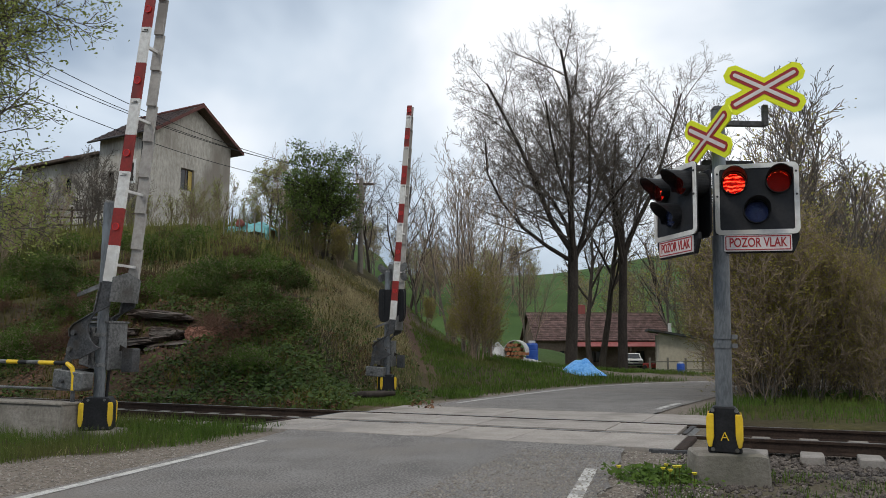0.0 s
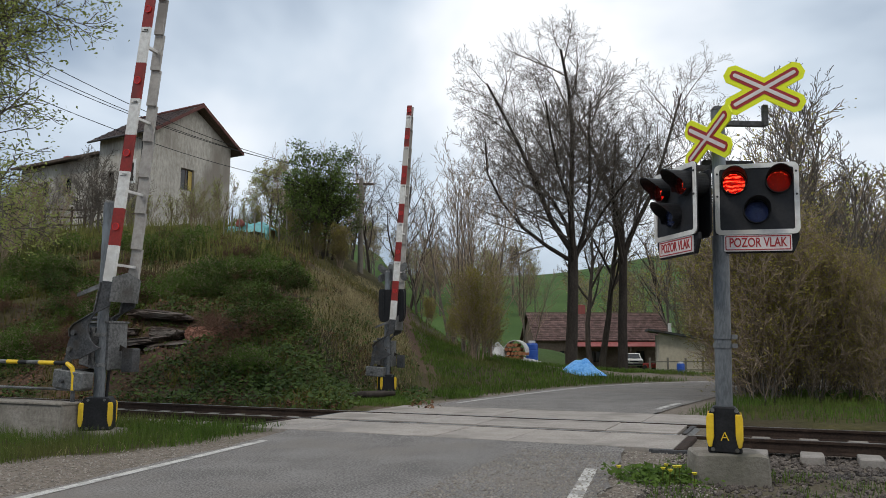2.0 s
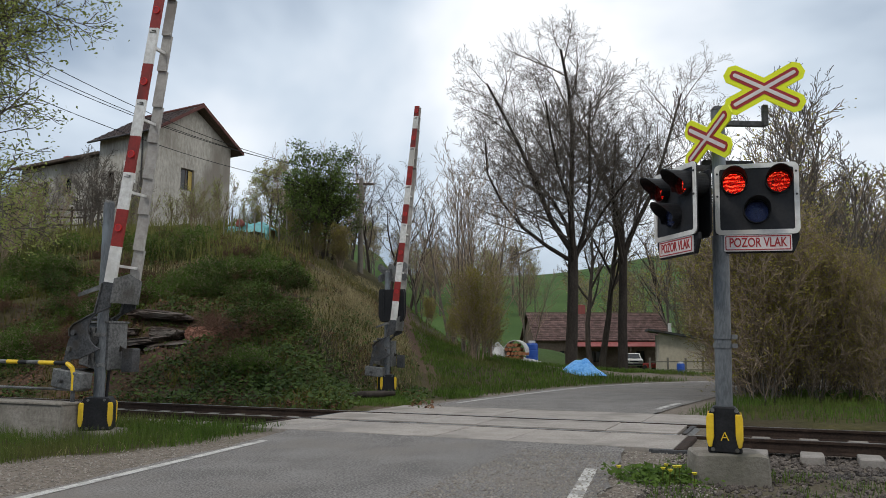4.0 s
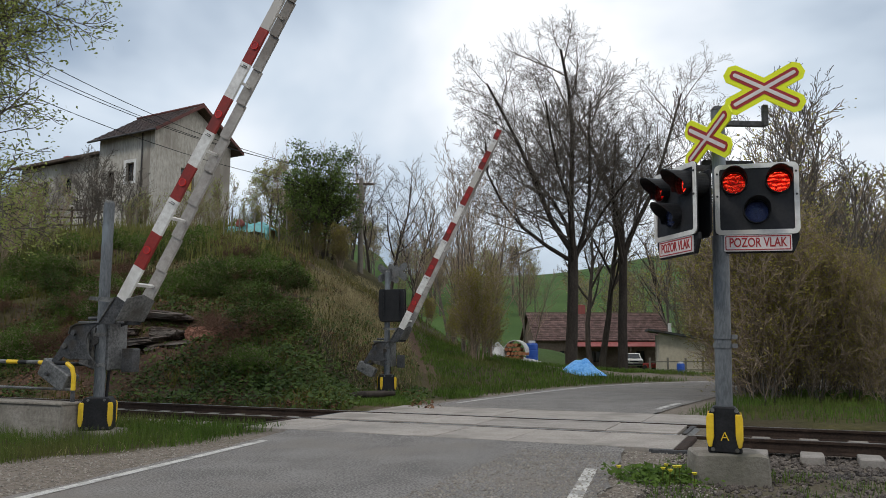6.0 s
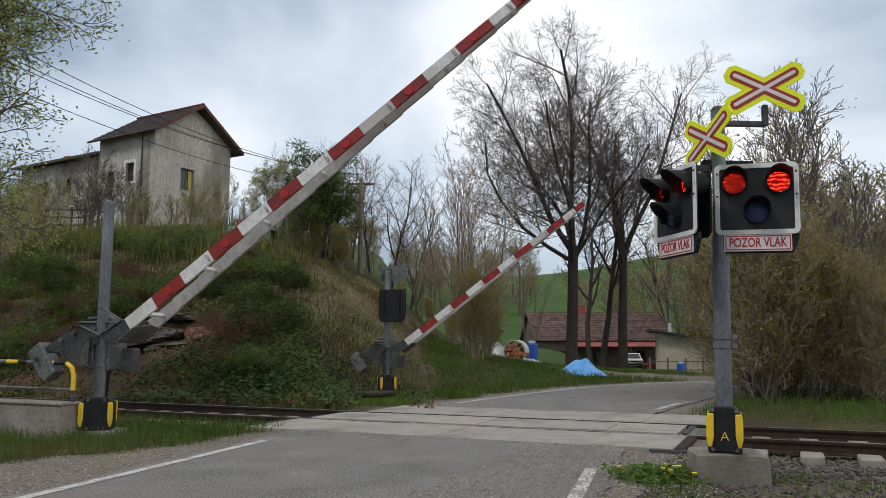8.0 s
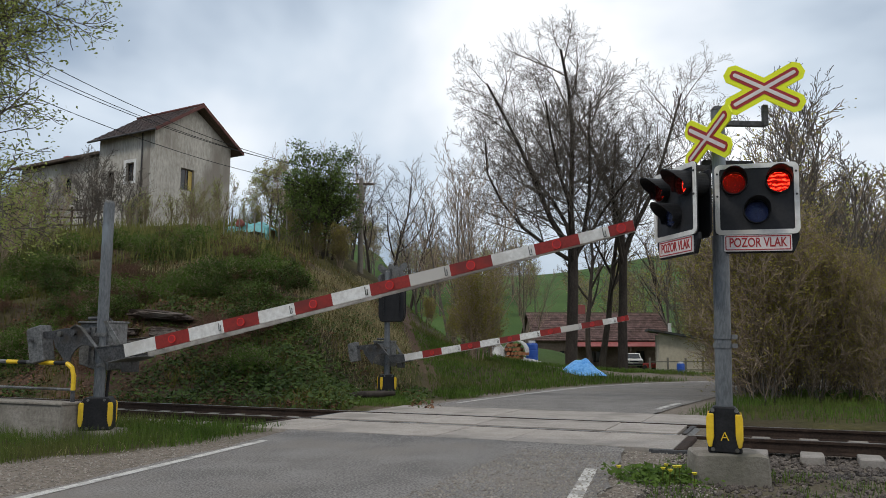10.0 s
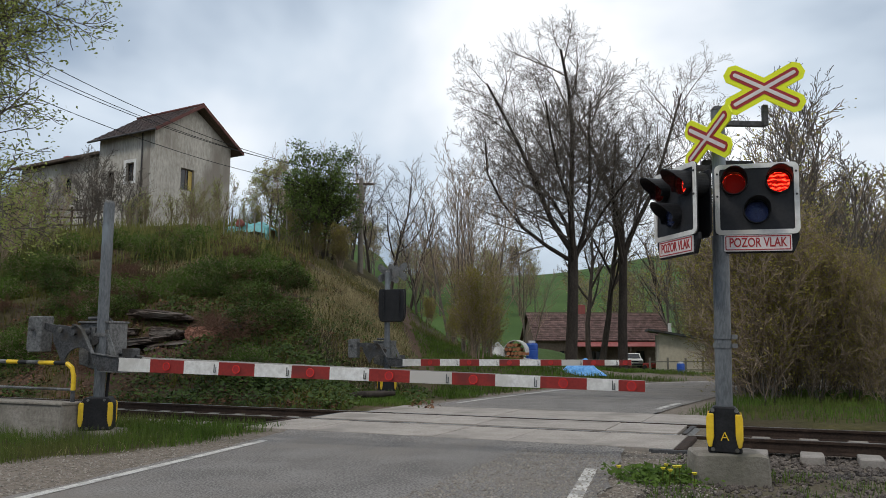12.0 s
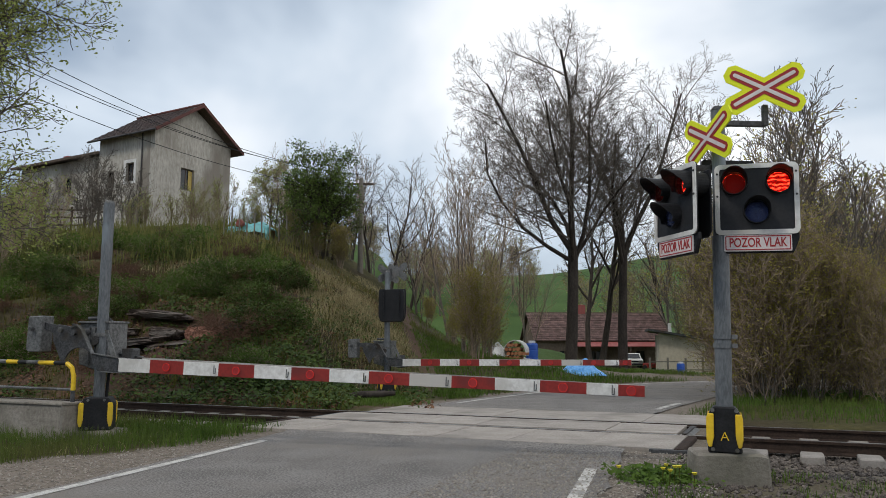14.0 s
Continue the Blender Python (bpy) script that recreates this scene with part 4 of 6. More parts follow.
FAR_ROWS = [(0.0, 85.7), (3.2, 85.7), (3.8, 84.6), (4.5, 80.5), (5.3, 71.4), (5.5, 68.6), (6.0, 62.5), (6.5, 55.8), (7.0, 50.0), (7.5, 43.2), (8.0, 36.4), (8.2, 33.7),
            (9.0, 22.5), (9.8, 11.8), (10.5, 5.4), (11.0, 1.8), (11.5, 0.0), (12.0, 0.3), (14.0, 0.3)]


# ---- plants ----
def ring_tube(V, F, pts, rad, sides):
    """Adds a tapered tube along points to the lists V and F."""
    base = len(V)
    for i, p in enumerate(pts):
        d = (pts[min(i + 1, len(pts) - 1)] - pts[max(i - 1, 0)]).normalized()
        a = d.orthogonal().normalized()
        b = d.cross(a)
        for k in range(sides):
            t = 2 * math.pi * k / sides
            q = p + (a * math.cos(t) + b * math.sin(t)) * rad[i]
            V.append((q.x, q.y, q.z))
    for i in range(len(pts) - 1):
        for k in range(sides):
            o, e = base + i * sides, (k + 1) % sides
            F.append((o + k, o + e, o + sides + e, o + sides + k))


class Plant:
    """Grows a branching plant; wood in two meshes, thick and thin, and the tips for leaves."""

    def __init__(self, seed):
        self.r = random.Random(seed)
        self.V0, self.F0, self.V1, self.F1, self.tips = [], [], [], [], []

    def branch(self, p, d, length, radius, level, o):
        r = self.r
        n = (7, 5, 4, 3, 3, 2)[min(level, 5)]
        pts, rad, dirs = [p.copy()], [radius], [d.copy()]
        end = radius * (o["taper0"] if level == 0 else 0.35)
        for i in range(n):
            wob = o["wobble"] * ((0.12 if "fork" in o else 0.5) if level == 0 else 1)
            d = (d + Vector((r.gauss(0, wob), r.gauss(0, wob), r.gauss(0, wob) + o["up"][min(level, len(o["up"]) - 1)]))).normalized()
            p = p + d * (length / n)
            pts.append(p.copy())
            dirs.append(d.copy())
            rad.append(radius + (end - radius) * (i + 1) / n)
        thick = level <= o["thick"]
        ring_tube(self.V0 if thick else self.V1, self.F0 if thick else self.F1, pts, [max(q, o["least"]) for q in rad], (8, 6, 4, 3, 3, 3)[min(level, 5)])
        if level == 0 and "fork" in o:
            for dx, dy, dz, reach, share in o["fork"]:
                self.branch(pts[-1] - dirs[-1] * r.uniform(0.0, 1.2), Vector((dx, dy, dz)).normalized(), reach, radius * share, 1, o)
            return
        if level >= o["levels"]:
            self.tips.append((pts[-1], dirs[-1]))
            if len(pts) > 2:
                self.tips.append((pts[-2], dirs[-2]))
            return
        kids = o["kids"][min(level, len(o["kids"]) - 1)]
        s = o["start"][min(level, len(o["start"]) - 1)]
        turn = r.uniform(0, 6.28)
        for k in range(kids):
            t = s + (1 - s) * (k + r.uniform(0.1, 0.9)) / kids
            f = min(t * n, n - 1e-3)
            i = int(f)
            q = pts[i].lerp(pts[i + 1], f - i)
            dd = dirs[min(i + 1, n)]
            a = dd.orthogonal().normalized()
            turn += 2.4 + r.uniform(-0.5, 0.5)
            side = a * math.cos(turn) + dd.cross(a) * math.sin(turn)
            ang = radians(r.uniform(*(o["limbs"] if level == 0 and "limbs" in o else o["angle"])))
            cd = (dd * math.cos(ang) + side * math.sin(ang)).normalized()
            ratio = o["ratio"][min(level, len(o["ratio"]) - 1)]
            cr = o.get("slim", 1.0) * (rad[i] + (rad[i + 1] - rad[i]) * (f - i)) * r.uniform(0.5, 0.72)
            self.branch(q, cd, length * ratio * r.uniform(0.75, 1.2) * (1.1 - 0.45 * (t - s) / (1 - s + 1e-6)), cr, level + 1, o)


def leaf_mesh(rnd, spots, per, size, spread):
    """Small folded leaves near the given spots."""
    V, F = [], []
    for p, _ in spots:
        for _ in range(per):
            c = p + Vector((rnd.gauss(0, spread), rnd.gauss(0, spread), rnd.gauss(0, spread)))
            a = Vector((rnd.gauss(0, 1), rnd.gauss(0, 1), rnd.gauss(0, 0.6))).normalized()
            b = a.orthogonal().normalized()
            b = (b * math.cos(rnd.uniform(0, 6)) + a.cross(b) * math.sin(rnd.uniform(0, 6))).normalized()
            s = size * rnd.uniform(0.6, 1.4)
            k = len(V)
            for q in (c - a * s, c - b * s * 0.45, c + a * s, c + b * s * 0.45):
                V.append((q.x, q.y, q.z))
            F.append((k, k + 1, k + 2, k + 3))
    return V, F


BARE = dict(levels=5, kids=(8, 6, 5, 5, 4), start=(0.38, 0.22, 0.15, 0.1, 0.1), angle=(24, 52), ratio=(0.62, 0.56, 0.52, 0.5, 0.5), up=(0.02, 0.10, 0.08, 0.05, 0.04), wobble=0.13, taper0=0.25, thick=1, least=0.008)


def tree(name, m, label, seed, height, radius, opts, bark, twig, leaves=None, stems=1, lean=0.06, group="", category="tree"):
    """A tree or shrub: trunk, crown of twigs and, where it has them, leaves = (material, per tip, size, spread)."""
    o = dict(BARE)
    o.update(opts)
    g = Plant(seed)
    t = thing(name, m, label, category, group)
    for i in range(stems):
        a = 6.28 * i / stems + g.r.uniform(-0.6, 0.6)
        sp = lean if stems == 1 else lean + 0.18
        foot = Vector((math.cos(a), math.sin(a), 0)) * (0 if stems == 1 else 0.25 * g.r.random() * min(2, height / 3))
        d = Vector((math.cos(a) * sp * g.r.uniform(0.3, 1.3), math.sin(a) * sp * g.r.uniform(0.3, 1.3), 1)).normalized()
        g.branch(foot + Vector((0, 0, -0.25)), d, height * g.r.uniform(0.75, 1.0) if stems > 1 else height, radius * (g.r.uniform(0.6, 1) if stems > 1 else 1), 0, o)
        raw("trunk" if stems == 1 else "stem", g.V0, g.F0, bark, t, smooth=True)
        g.V0, g.F0 = [], []
    raw("crown", g.V1, g.F1, twig, t, "fine bare twigs" if not leaves else "")
    if leaves:
        lm, per, size, spread = leaves
        V, F = leaf_mesh(g.r, g.tips, per, size, spread)
        raw("leaves", V, F, lm, t, "small spring leaves")
    return t


def spot(bear, depth, dz=0.0):
    """Pose on the ground at a bearing (offset over depth times 1360) and a depth."""
    x = (bear - 784) / 1360 * depth
    return x, depth, land(x, depth) + dz


def at(bear, depth, scale=1.0, turn=0.0, dz=0.0, tall=1.0):
    x, y, z = spot(bear, depth, dz)
    return pose(x, y, z, 0, 0, turn) @ Matrix.Diagonal((scale, scale, scale * tall, 1))


DOME = dict(slim=0.85, kids=(0, 14, 8, 6, 5), start=(0.5, 0.16, 0.12, 0.1, 0.1), angle=(28, 62), ratio=(1.0, 0.38, 0.52, 0.55, 0.55), up=(0.0, 0.05, 0.04, 0.06, 0.05), wobble=0.12, taper0=0.8, least=0.0072, thick=1)
DOME_A = ((-0.60, 0.1, 1.0, 11.5, 0.50), (-0.03, -0.1, 1.0, 11.7, 0.56), (0.30, 0.25, 1.0, 10.5, 0.42), (-1.05, -0.3, 0.7, 9.5, 0.36), (-0.22, 0.6, 1.0, 10.5, 0.40), (0.55, -0.4, 0.85, 8.0, 0.32), (0.15, -0.5, 1.0, 10.0, 0.38))
DOME_B = ((-0.20, 0.1, 1.0, 10.0, 0.55), (0.30, -0.1, 1.0, 11.0, 0.52), (0.55, 0.3, 0.9, 8.5, 0.40), (-0.1, -0.4, 1.0, 9.0, 0.40), (0.1, 0.5, 1.0, 9.5, 0.40))
tree("bare_tree", at(1008, 45), "tall bare deciduous tree with forked trunk and dense fine twigs", 14, 7.4, 0.36, {**DOME, "fork": DOME_A}, M_BARKDARK, M_BARK, lean=0.02, group="tall bare trees")
tree("bare_tree", at(1099, 49), "tall bare deciduous tree with dark leaning limbs", 29, 8.2, 0.32, {**DOME, "fork": DOME_B, "kids": (0, 11, 7, 5, 5)}, M_BARKDARK, M_BARK, lean=0.03, group="tall bare trees")
slim = tree("bare_tree", at(1060, 52), "slim bare tree with upright branches", 5, 13.0, 0.24, {"kids": (11, 5, 4, 4), "levels": 4, "start": (0.35, 0.2, 0.1, 0.1), "angle": (22, 48), "ratio": (0.34, 0.5, 0.5, 0.5), "least": 0.009}, M_BARKDARK, M_BARK, group="tall bare trees")
copy_thing(slim, at(1043, 56, 0.9, 130))
young = tree("young_tree", at(690, 52), "young bare tree with a light rounded crown of twigs", 15, 8.6, 0.12, {"kids": (11, 6, 5), "levels": 3, "start": (0.3, 0.15, 0.1), "angle": (25, 55), "ratio": (0.40, 0.5, 0.5), "least": 0.010}, M_BARKDARK, M_BARK, group="young bare trees")
for bear, dep, sc, tn in ((655, 56, 1.0, 200), (722, 54, 0.95, 310), (745, 60, 0.9, 100), (620, 58, 0.95, 20)):
    copy_thing(young, at(bear, dep, sc, tn))
copy_thing(slim, at(1190, 84, 1.1, 200))
# saplings between the path and the road, and on the slope
SAP = dict(levels=3, kids=(11, 5, 4), start=(0.2, 0.15, 0.1), angle=(16, 40), ratio=(0.36, 0.42, 0.45), up=(0.03, 0.10, 0.06), wobble=0.07, taper0=0.2, thick=0, least=0.007)
sap = tree("sapling", at(838, 30, turn=0), "clump of slender bare saplings with budding twigs", 31, 7.6, 0.055, SAP, M_BARK, M_TWIG, stems=5, group="bare saplings", category="sapling")
sap2 = tree("sapling", at(800, 36, turn=0), "slender bare sapling with fine upright twigs", 37, 8.0, 0.07, SAP, M_BARK, M_TWIG, stems=3, group="bare saplings", category="sapling")
bud = tree("budding_shrub", at(842, 27.5, turn=0), "dense shrub with olive spring buds", 41, 3.4, 0.03, {**SAP, "kids": (9, 6, 4), "angle": (18, 50)}, M_TWIG, M_TWIG, leaves=(M_LEAFOLIVE, 5, 0.024, 0.10), stems=8, group="budding shrubs", category="shrub")
for bear, dep, sc, tn in ((862, 36, 0.9, 150), (745, 46, 0.8, 61), (615, 44, 0.8, 33), (500, 46, 0.6, 77), (930, 60, 1.0, 99)):
    copy_thing(sap2 if tn % 4 else sap, at(bear, dep, sc, tn))
for bear, dep, sc, tn in ((832, 29, 0.7, 70), (866, 31, 0.65, 160), (805, 33, 0.5, 250), (760, 44, 0.5, 90), (600, 36, 0.55, 40), (560, 36, 0.5, 140)):
    copy_thing(bud, at(bear, dep, sc, tn))
# leafy tree on the slope's brow
LEAFY = dict(levels=4, kids=(9, 6, 5, 4), start=(0.18, 0.15, 0.1, 0.1), angle=(25, 60), ratio=(0.5, 0.5, 0.5, 0.5), up=(0.02, 0.05, 0.03), wobble=0.12, taper0=0.25, thick=1, least=0.008)
leafy = tree("leafy_tree", at(560, 37, turn=0, dz=-0.2), "small tree with dark green leaves and gaps between its boughs", 51, 5.5, 0.12, {**LEAFY, "ratio": (0.42, 0.5, 0.5, 0.5)}, M_BARKDARK, M_BARKDARK, leaves=(M_LEAFDARK, 2, 0.06, 0.15), stems=3, group="leafy trees")
copy_thing(leafy, at(578, 38, 0.75, 120))
pale = tree("pale_tree", at(478, 50), "small tree just coming into pale leaf", 57, 4.2, 0.09, LEAFY, M_BARK, M_TWIG, leaves=(M_LEAFLIGHT, 1, 0.05, 0.12), stems=3, group="leafy trees")
copy_thing(pale, at(500, 54, 0.9, 100))
# brush by the house and on the brow
brush = tree("brush", at(165, 40), "tangle of dark bare brush", 61, 4.3, 0.05, {**SAP, "kids": (10, 7, 4), "angle": (20, 60)}, M_BARK, M_BARK, stems=6, group="brush", category="shrub")
copy_thing(brush, at(140, 42, 0.95, 70))
for bear, dep, sc, tn in ((215, 44, 0.8, 60), (540, 40, 0.7, 20), (60, 40, 0.8, 120)):
    copy_thing(brush, at(bear, dep, sc, tn))
for bear, dep, sc, tn in ((520, 37, 0.55, 50), (600, 36, 0.6, 120), (10, 36, 0.8, 20), (450, 40, 0.4, 0)):
    copy_thing(bud, at(bear, dep, sc, tn))
spray = tree("spring_shrub", at(340, 41), "loose shrub with pale yellow-green spring leaves", 67, 2.6, 0.025, {**SAP, "kids": (7, 5, 3)}, M_TWIG, M_TWIG, leaves=(M_LEAFLIGHT, 1, 0.035, 0.08), stems=6, group="spring shrubs", category="shrub")
for bear, dep, sc, tn in ((385, 44, 1.1, 30), (300, 45, 0.85, 70), (335, 42, 0.7, 20), (250, 44, 0.9, 150), (365, 40, 0.6, 66), (225, 40, 0.7, 10), (20, 30, 1.3, 0), (70, 32, 1.2, 50), (-20, 28, 1.3, 99), (430, 40, 0.6, 10)):
    copy_thing(spray, at(bear, dep, sc, tn))
# brambles over the bank
LOW = dict(levels=3, kids=(7, 5, 3), start=(0.15, 0.15, 0.1), angle=(25, 70), ratio=(0.5, 0.5, 0.5), up=(-0.12, 0.02, 0.02), wobble=0.18, taper0=0.3, thick=0, least=0.004)
green = tree("bramble", at(470, 21), "low green bramble bush on the bank", 101, 1.1, 0.010, LOW, M_DEADSTEM, M_DEADSTEM, leaves=(M_IVY, 3, 0.035, 0.08), stems=9, lean=0.7, group="brambles", category="shrub")
fresh = tree("bramble", at(200, 24), "low bush with fresh light leaves on the bank", 103, 1.2, 0.010, LOW, M_TWIG, M_TWIG, leaves=(M_GRASS2, 3, 0.035, 0.08), stems=9, lean=0.6, group="brambles", category="shrub")
dead = tree("dry_bramble", at(400, 20.5), "tangle of red-brown dead bramble stems on the bank", 105, 1.1, 0.009, {**LOW, "kids": (9, 6, 4)}, M_DEADSTEM, M_DEADSTEM, stems=12, lean=0.7, group="dry brambles", category="shrub")
br = random.Random(12)
for i in range(110):
    dep = br.uniform(18.0, 33)
    bear = br.uniform(-20, 620)
    x, y, z = spot(bear, dep)
    u, v = uv(x, y)
    bare = math.exp(-((x + 7.2) / 2.0) ** 2 - ((y - 20.8) / 1.5) ** 2)
    if u < 14.6 or path_x(y) - x < 4.0 or bare > 0.5:
        continue
    kind = dead if (bear < 470 and dep < 22.5 and br.random() < 0.65) or br.random() < 0.22 else (green if br.random() < 0.5 else fresh)
    copy_thing(kind, at(bear, dep, br.uniform(0.45, 1.0), br.uniform(0, 360), -0.05))
# tree whose branches reach in beside the near verge
tree("roadside_tree", pose(-10.9, 14.2, land(-10.9, 14.2) - 0.2), "roadside tree with fresh pale leaves on thin branches", 71, 9.0, 0.16, {**LEAFY, "kids": (14, 8, 6, 5), "start": (0.3, 0.15, 0.1, 0.1), "ratio": (0.42, 0.5, 0.5, 0.5)}, M_BARK, M_BARK, leaves=(M_LEAFLIGHT, 4, 0.046, 0.13))
# thicket beyond the track on the other side of the road
th_a = tree("thicket_tree", at(1330, 19.5, turn=0), "bare thicket tree with many upright twigs", 81, 7.3, 0.085, {**SAP, "levels": 4, "kids": (12, 7, 4, 3), "angle": (16, 42), "thick": 1}, M_BARK, M_BARK, stems=4, group="thicket trees")
th_b = tree("thicket_tree", at(1475, 21, turn=0), "bare thicket tree with many upright twigs", 83, 7.8, 0.11, {**SAP, "levels": 4, "kids": (13, 7, 4, 3), "angle": (20, 48), "thick": 1}, M_BARK, M_BARK, stems=2, group="thicket trees")
th_c = tree("thicket_shrub", at(1350, 17, turn=0), "dense thicket shrub with brown stems and olive buds", 87, 4.6, 0.022, {**SAP, "kids": (14, 6, 4), "start": (0.05, 0.12, 0.1), "angle": (18, 58)}, M_BARK, M_TWIG, leaves=(M_LEAFOLIVE, 2, 0.028, 0.15), stems=11, group="thicket shrubs", category="shrub")
for bear, dep, sc, tn in ((1400, 24, 0.85, 50), (1545, 26, 0.72, 20), (1320, 26, 0.85, 200), (1250, 66, 1.2, 80), (1215, 75, 1.2, 10)):
    copy_thing(th_a if tn % 20 else th_b, at(bear, dep, sc, tn))
for bear, dep, sc, tn in ((1318, 18, 0.95, 30), (1390, 17.5, 0.85, 90), (1440, 17, 0.8, 180), (1500, 17, 0.7, 240), (1560, 16, 0.6, 20), (1300, 21, 1.0, 60), (1365, 22, 1.0, 130), (1425, 21, 0.9, 220), (1525, 20, 0.7, 75), (1245, 68, 1.6, 160), (1330, 19.5, 0.55, 15), (1395, 20.5, 0.6, 195), (1470, 19.5, 0.5, 35), (1540, 19, 0.5, 125), (1590, 18.5, 0.6, 215), (1290, 24, 0.6, 305)):
    copy_thing(th_c, at(bear, dep, sc, tn))


# ---- woods far off ----
wood_a = tree("far_tree", pose(30, 70, land(30, 70)), "bare tree of the wooded hillside", 91, 11, 0.16, {"levels": 3, "kids": (12, 7, 5), "start": (0.3, 0.15, 0.1), "angle": (20, 50), "ratio": (0.38, 0.45, 0.5), "least": 0.02}, M_BARK, M_TWIG, leaves=(M_LEAFOLIVE, 1, 0.10, 0.25), group="hillside trees")
wood_b = tree("far_tree", pose(36, 80, land(36, 80)), "tree of the wooded hillside in pale leaf", 93, 9, 0.14, {"levels": 3, "kids": (11, 7, 5), "start": (0.2, 0.15, 0.1), "angle": (25, 55), "ratio": (0.42, 0.45, 0.5), "least": 0.02}, M_BARK, M_TWIG, leaves=(M_LEAFLIGHT, 1, 0.12, 0.3), group="hillside trees")
wr = random.Random(5)
for i in range(95):
    dep = wr.uniform(45, 150)
    bear = wr.uniform(1310 if dep < 75 else 1090, 1680)
    if dep > 110:
        bear = wr.uniform(1000, 1680)
    copy_thing(wood_a if wr.random() < 0.7 else wood_b, at(bear, dep, wr.uniform(0.8, 1.3), wr.uniform(0, 360)))
for i in range(46):
    dep = wr.uniform(165, 215)
    copy_thing(wood_a if wr.random() < 0.5 else wood_b, at(wr.uniform(700, 955) if i % 3 else wr.uniform(560, 800), dep, wr.uniform(0.8, 1.5), wr.uniform(0, 360)))


# ---- ground cover ----
def blades(name, count, where, height, width, material, label, seed, lean=0.5, category="grass"):
    """Loose blades on the ground wherever where(x, y) lets them grow (0 to 1)."""
    r = random.Random(seed)
    V, F = [], []
    tries = 0
    while len(F) < count and tries < count * 6:
        tries += 1
        x, y, keep = where(r)
        if keep <= 0 or r.random() > keep:
            continue
        z = land(x, y) - 0.02
        h = height * r.uniform(0.45, 1.25) * (0.6 + 0.4 * keep)
        a = r.uniform(0, 6.28)
        l = r.uniform(0, lean) * h
        b = r.uniform(0, 6.28)
        dx, dy = math.cos(b) * width * 0.5, math.sin(b) * width * 0.5
        k = len(V)
        mx, my = x + math.cos(a) * l * 0.35, y + math.sin(a) * l * 0.35
        V += [(x - dx, y - dy, z), (x + dx, y + dy, z), (mx + dx * 0.7, my + dy * 0.7, z + h * 0.6), (mx - dx * 0.7, my - dy * 0.7, z + h * 0.6), (x + math.cos(a) * l, y + math.sin(a) * l, z + h)]
        F += [(k, k + 1, k + 2, k + 3), (k + 3, k + 2, k + 4)]
    return tagged(raw(name, V, F, material), label, category, kind="stuff")


def leaflets(name, count, where, size, lift, material, label, seed, category="ground cover"):
    """Loose small leaves lying over the ground."""
    r = random.Random(seed)
    V, F = [], []
    tries = 0
    while len(F) < count and tries < count * 6:
        tries += 1
        x, y, keep = where(r)
        if keep <= 0 or r.random() > keep:
            continue
        c = Vector((x, y, land(x, y) + lift * r.random() ** 1.5))
        s = size * r.uniform(0.5, 1.4)
        a = Vector((r.gauss(0, 1), r.gauss(0, 1), r.gauss(0, 0.5))).normalized()
        b = Vector((r.gauss(0, 0.5), r.gauss(0, 0.5) - 0.5, 1)).cross(a).normalized()
        k = len(V)
        for q in (c - a * s, c - b * s * 0.6, c + a * s, c + b * s * 0.6):
            V.append(tuple(q))
        F.append((k, k + 1, k + 2, k + 3))
    return tagged(raw(name, V, F, material), label, category, kind="stuff")


def pick(x0, x1, y0, y1, test):
    def where(r):
        x, y = r.uniform(x0, x1), r.uniform(y0, y1)
        return x, y, test(x, y)
    return where


def pick_bank(u0, u1, v0, v1, test):
    def where(r):
        p = world_at(u0 + (u1 - u0) * r.random() ** 1.3, r.uniform(v0, v1))
        return p.x, p.y, test(p.x, p.y)
    return where


def n2(x, y, s, k):
    return noise.noise((x * s, y * s, k))


def left_verge(x, y):
    u, v = uv(x, y)
    q = road_gap(x, y)
    lim = 2.65 + 0.75 * max(0.0, 9.7 - y)
    if u > 10.0 or q < lim or x > -0.5:
        return 0
    return sat((q - lim - 0.3 * n2(x, y, 1.5, 1)) / 0.4) * sat((10.0 - u) / 0.4)


def right_verge(x, y):
    u, v = uv(x, y)
    q = road_gap(x, y)
    if u > 9.0 or q < 2.5 or x < 0.8:
        return 0
    return 0.9 * sat((n2(x, y, 1.3, 6) + 0.08) / 0.25)


def bank_any(x, y):
    u, v = uv(x, y)
    w = path_x(y) - x
    return sat((u - 13.0) / 0.5) * sat((w - 0.05) / 0.6) * (sat((mast_gap(x, y) - 0.35) / 0.7) if y < 20.6 else 1)


def bare_face(x, y):
    """How much of the bank stays covered round its bare rock face."""
    return 1 - 0.9 * math.exp(-((x + 7.0) / 2.1) ** 2 - ((y - 20.6) / 1.5) ** 2)


def weeds(x, y):
    return bare_face(x, y) * bank_any(x, y) * sat((n2(x, y, 0.5, 11) + 0.35) / 0.4)


def ivy(x, y):
    u, v = uv(x, y)
    c = math.exp(-(((x + 4.2) / 3.0) ** 2 + ((u - 16.0) / 2.2) ** 2))
    return bare_face(x, y) * bank_any(x, y) * min(1, c * 1.3 + 0.4 * sat((n2(x, y, 0.6, 20) - 0.05) / 0.3))


def straw(x, y):
    u, v = uv(x, y)
    w = path_x(y) - x
    c = math.exp(-(((w - 2.2) / 1.6) ** 2 + ((u - 22) / 4.5) ** 2))
    return bank_any(x, y) * min(1, 1.1 * c + 0.35 * sat((n2(x, y, 0.45, 31) + 0.0) / 0.3) * sat((u - 17) / 3)) * sat((u - 16.8) / 2.0)


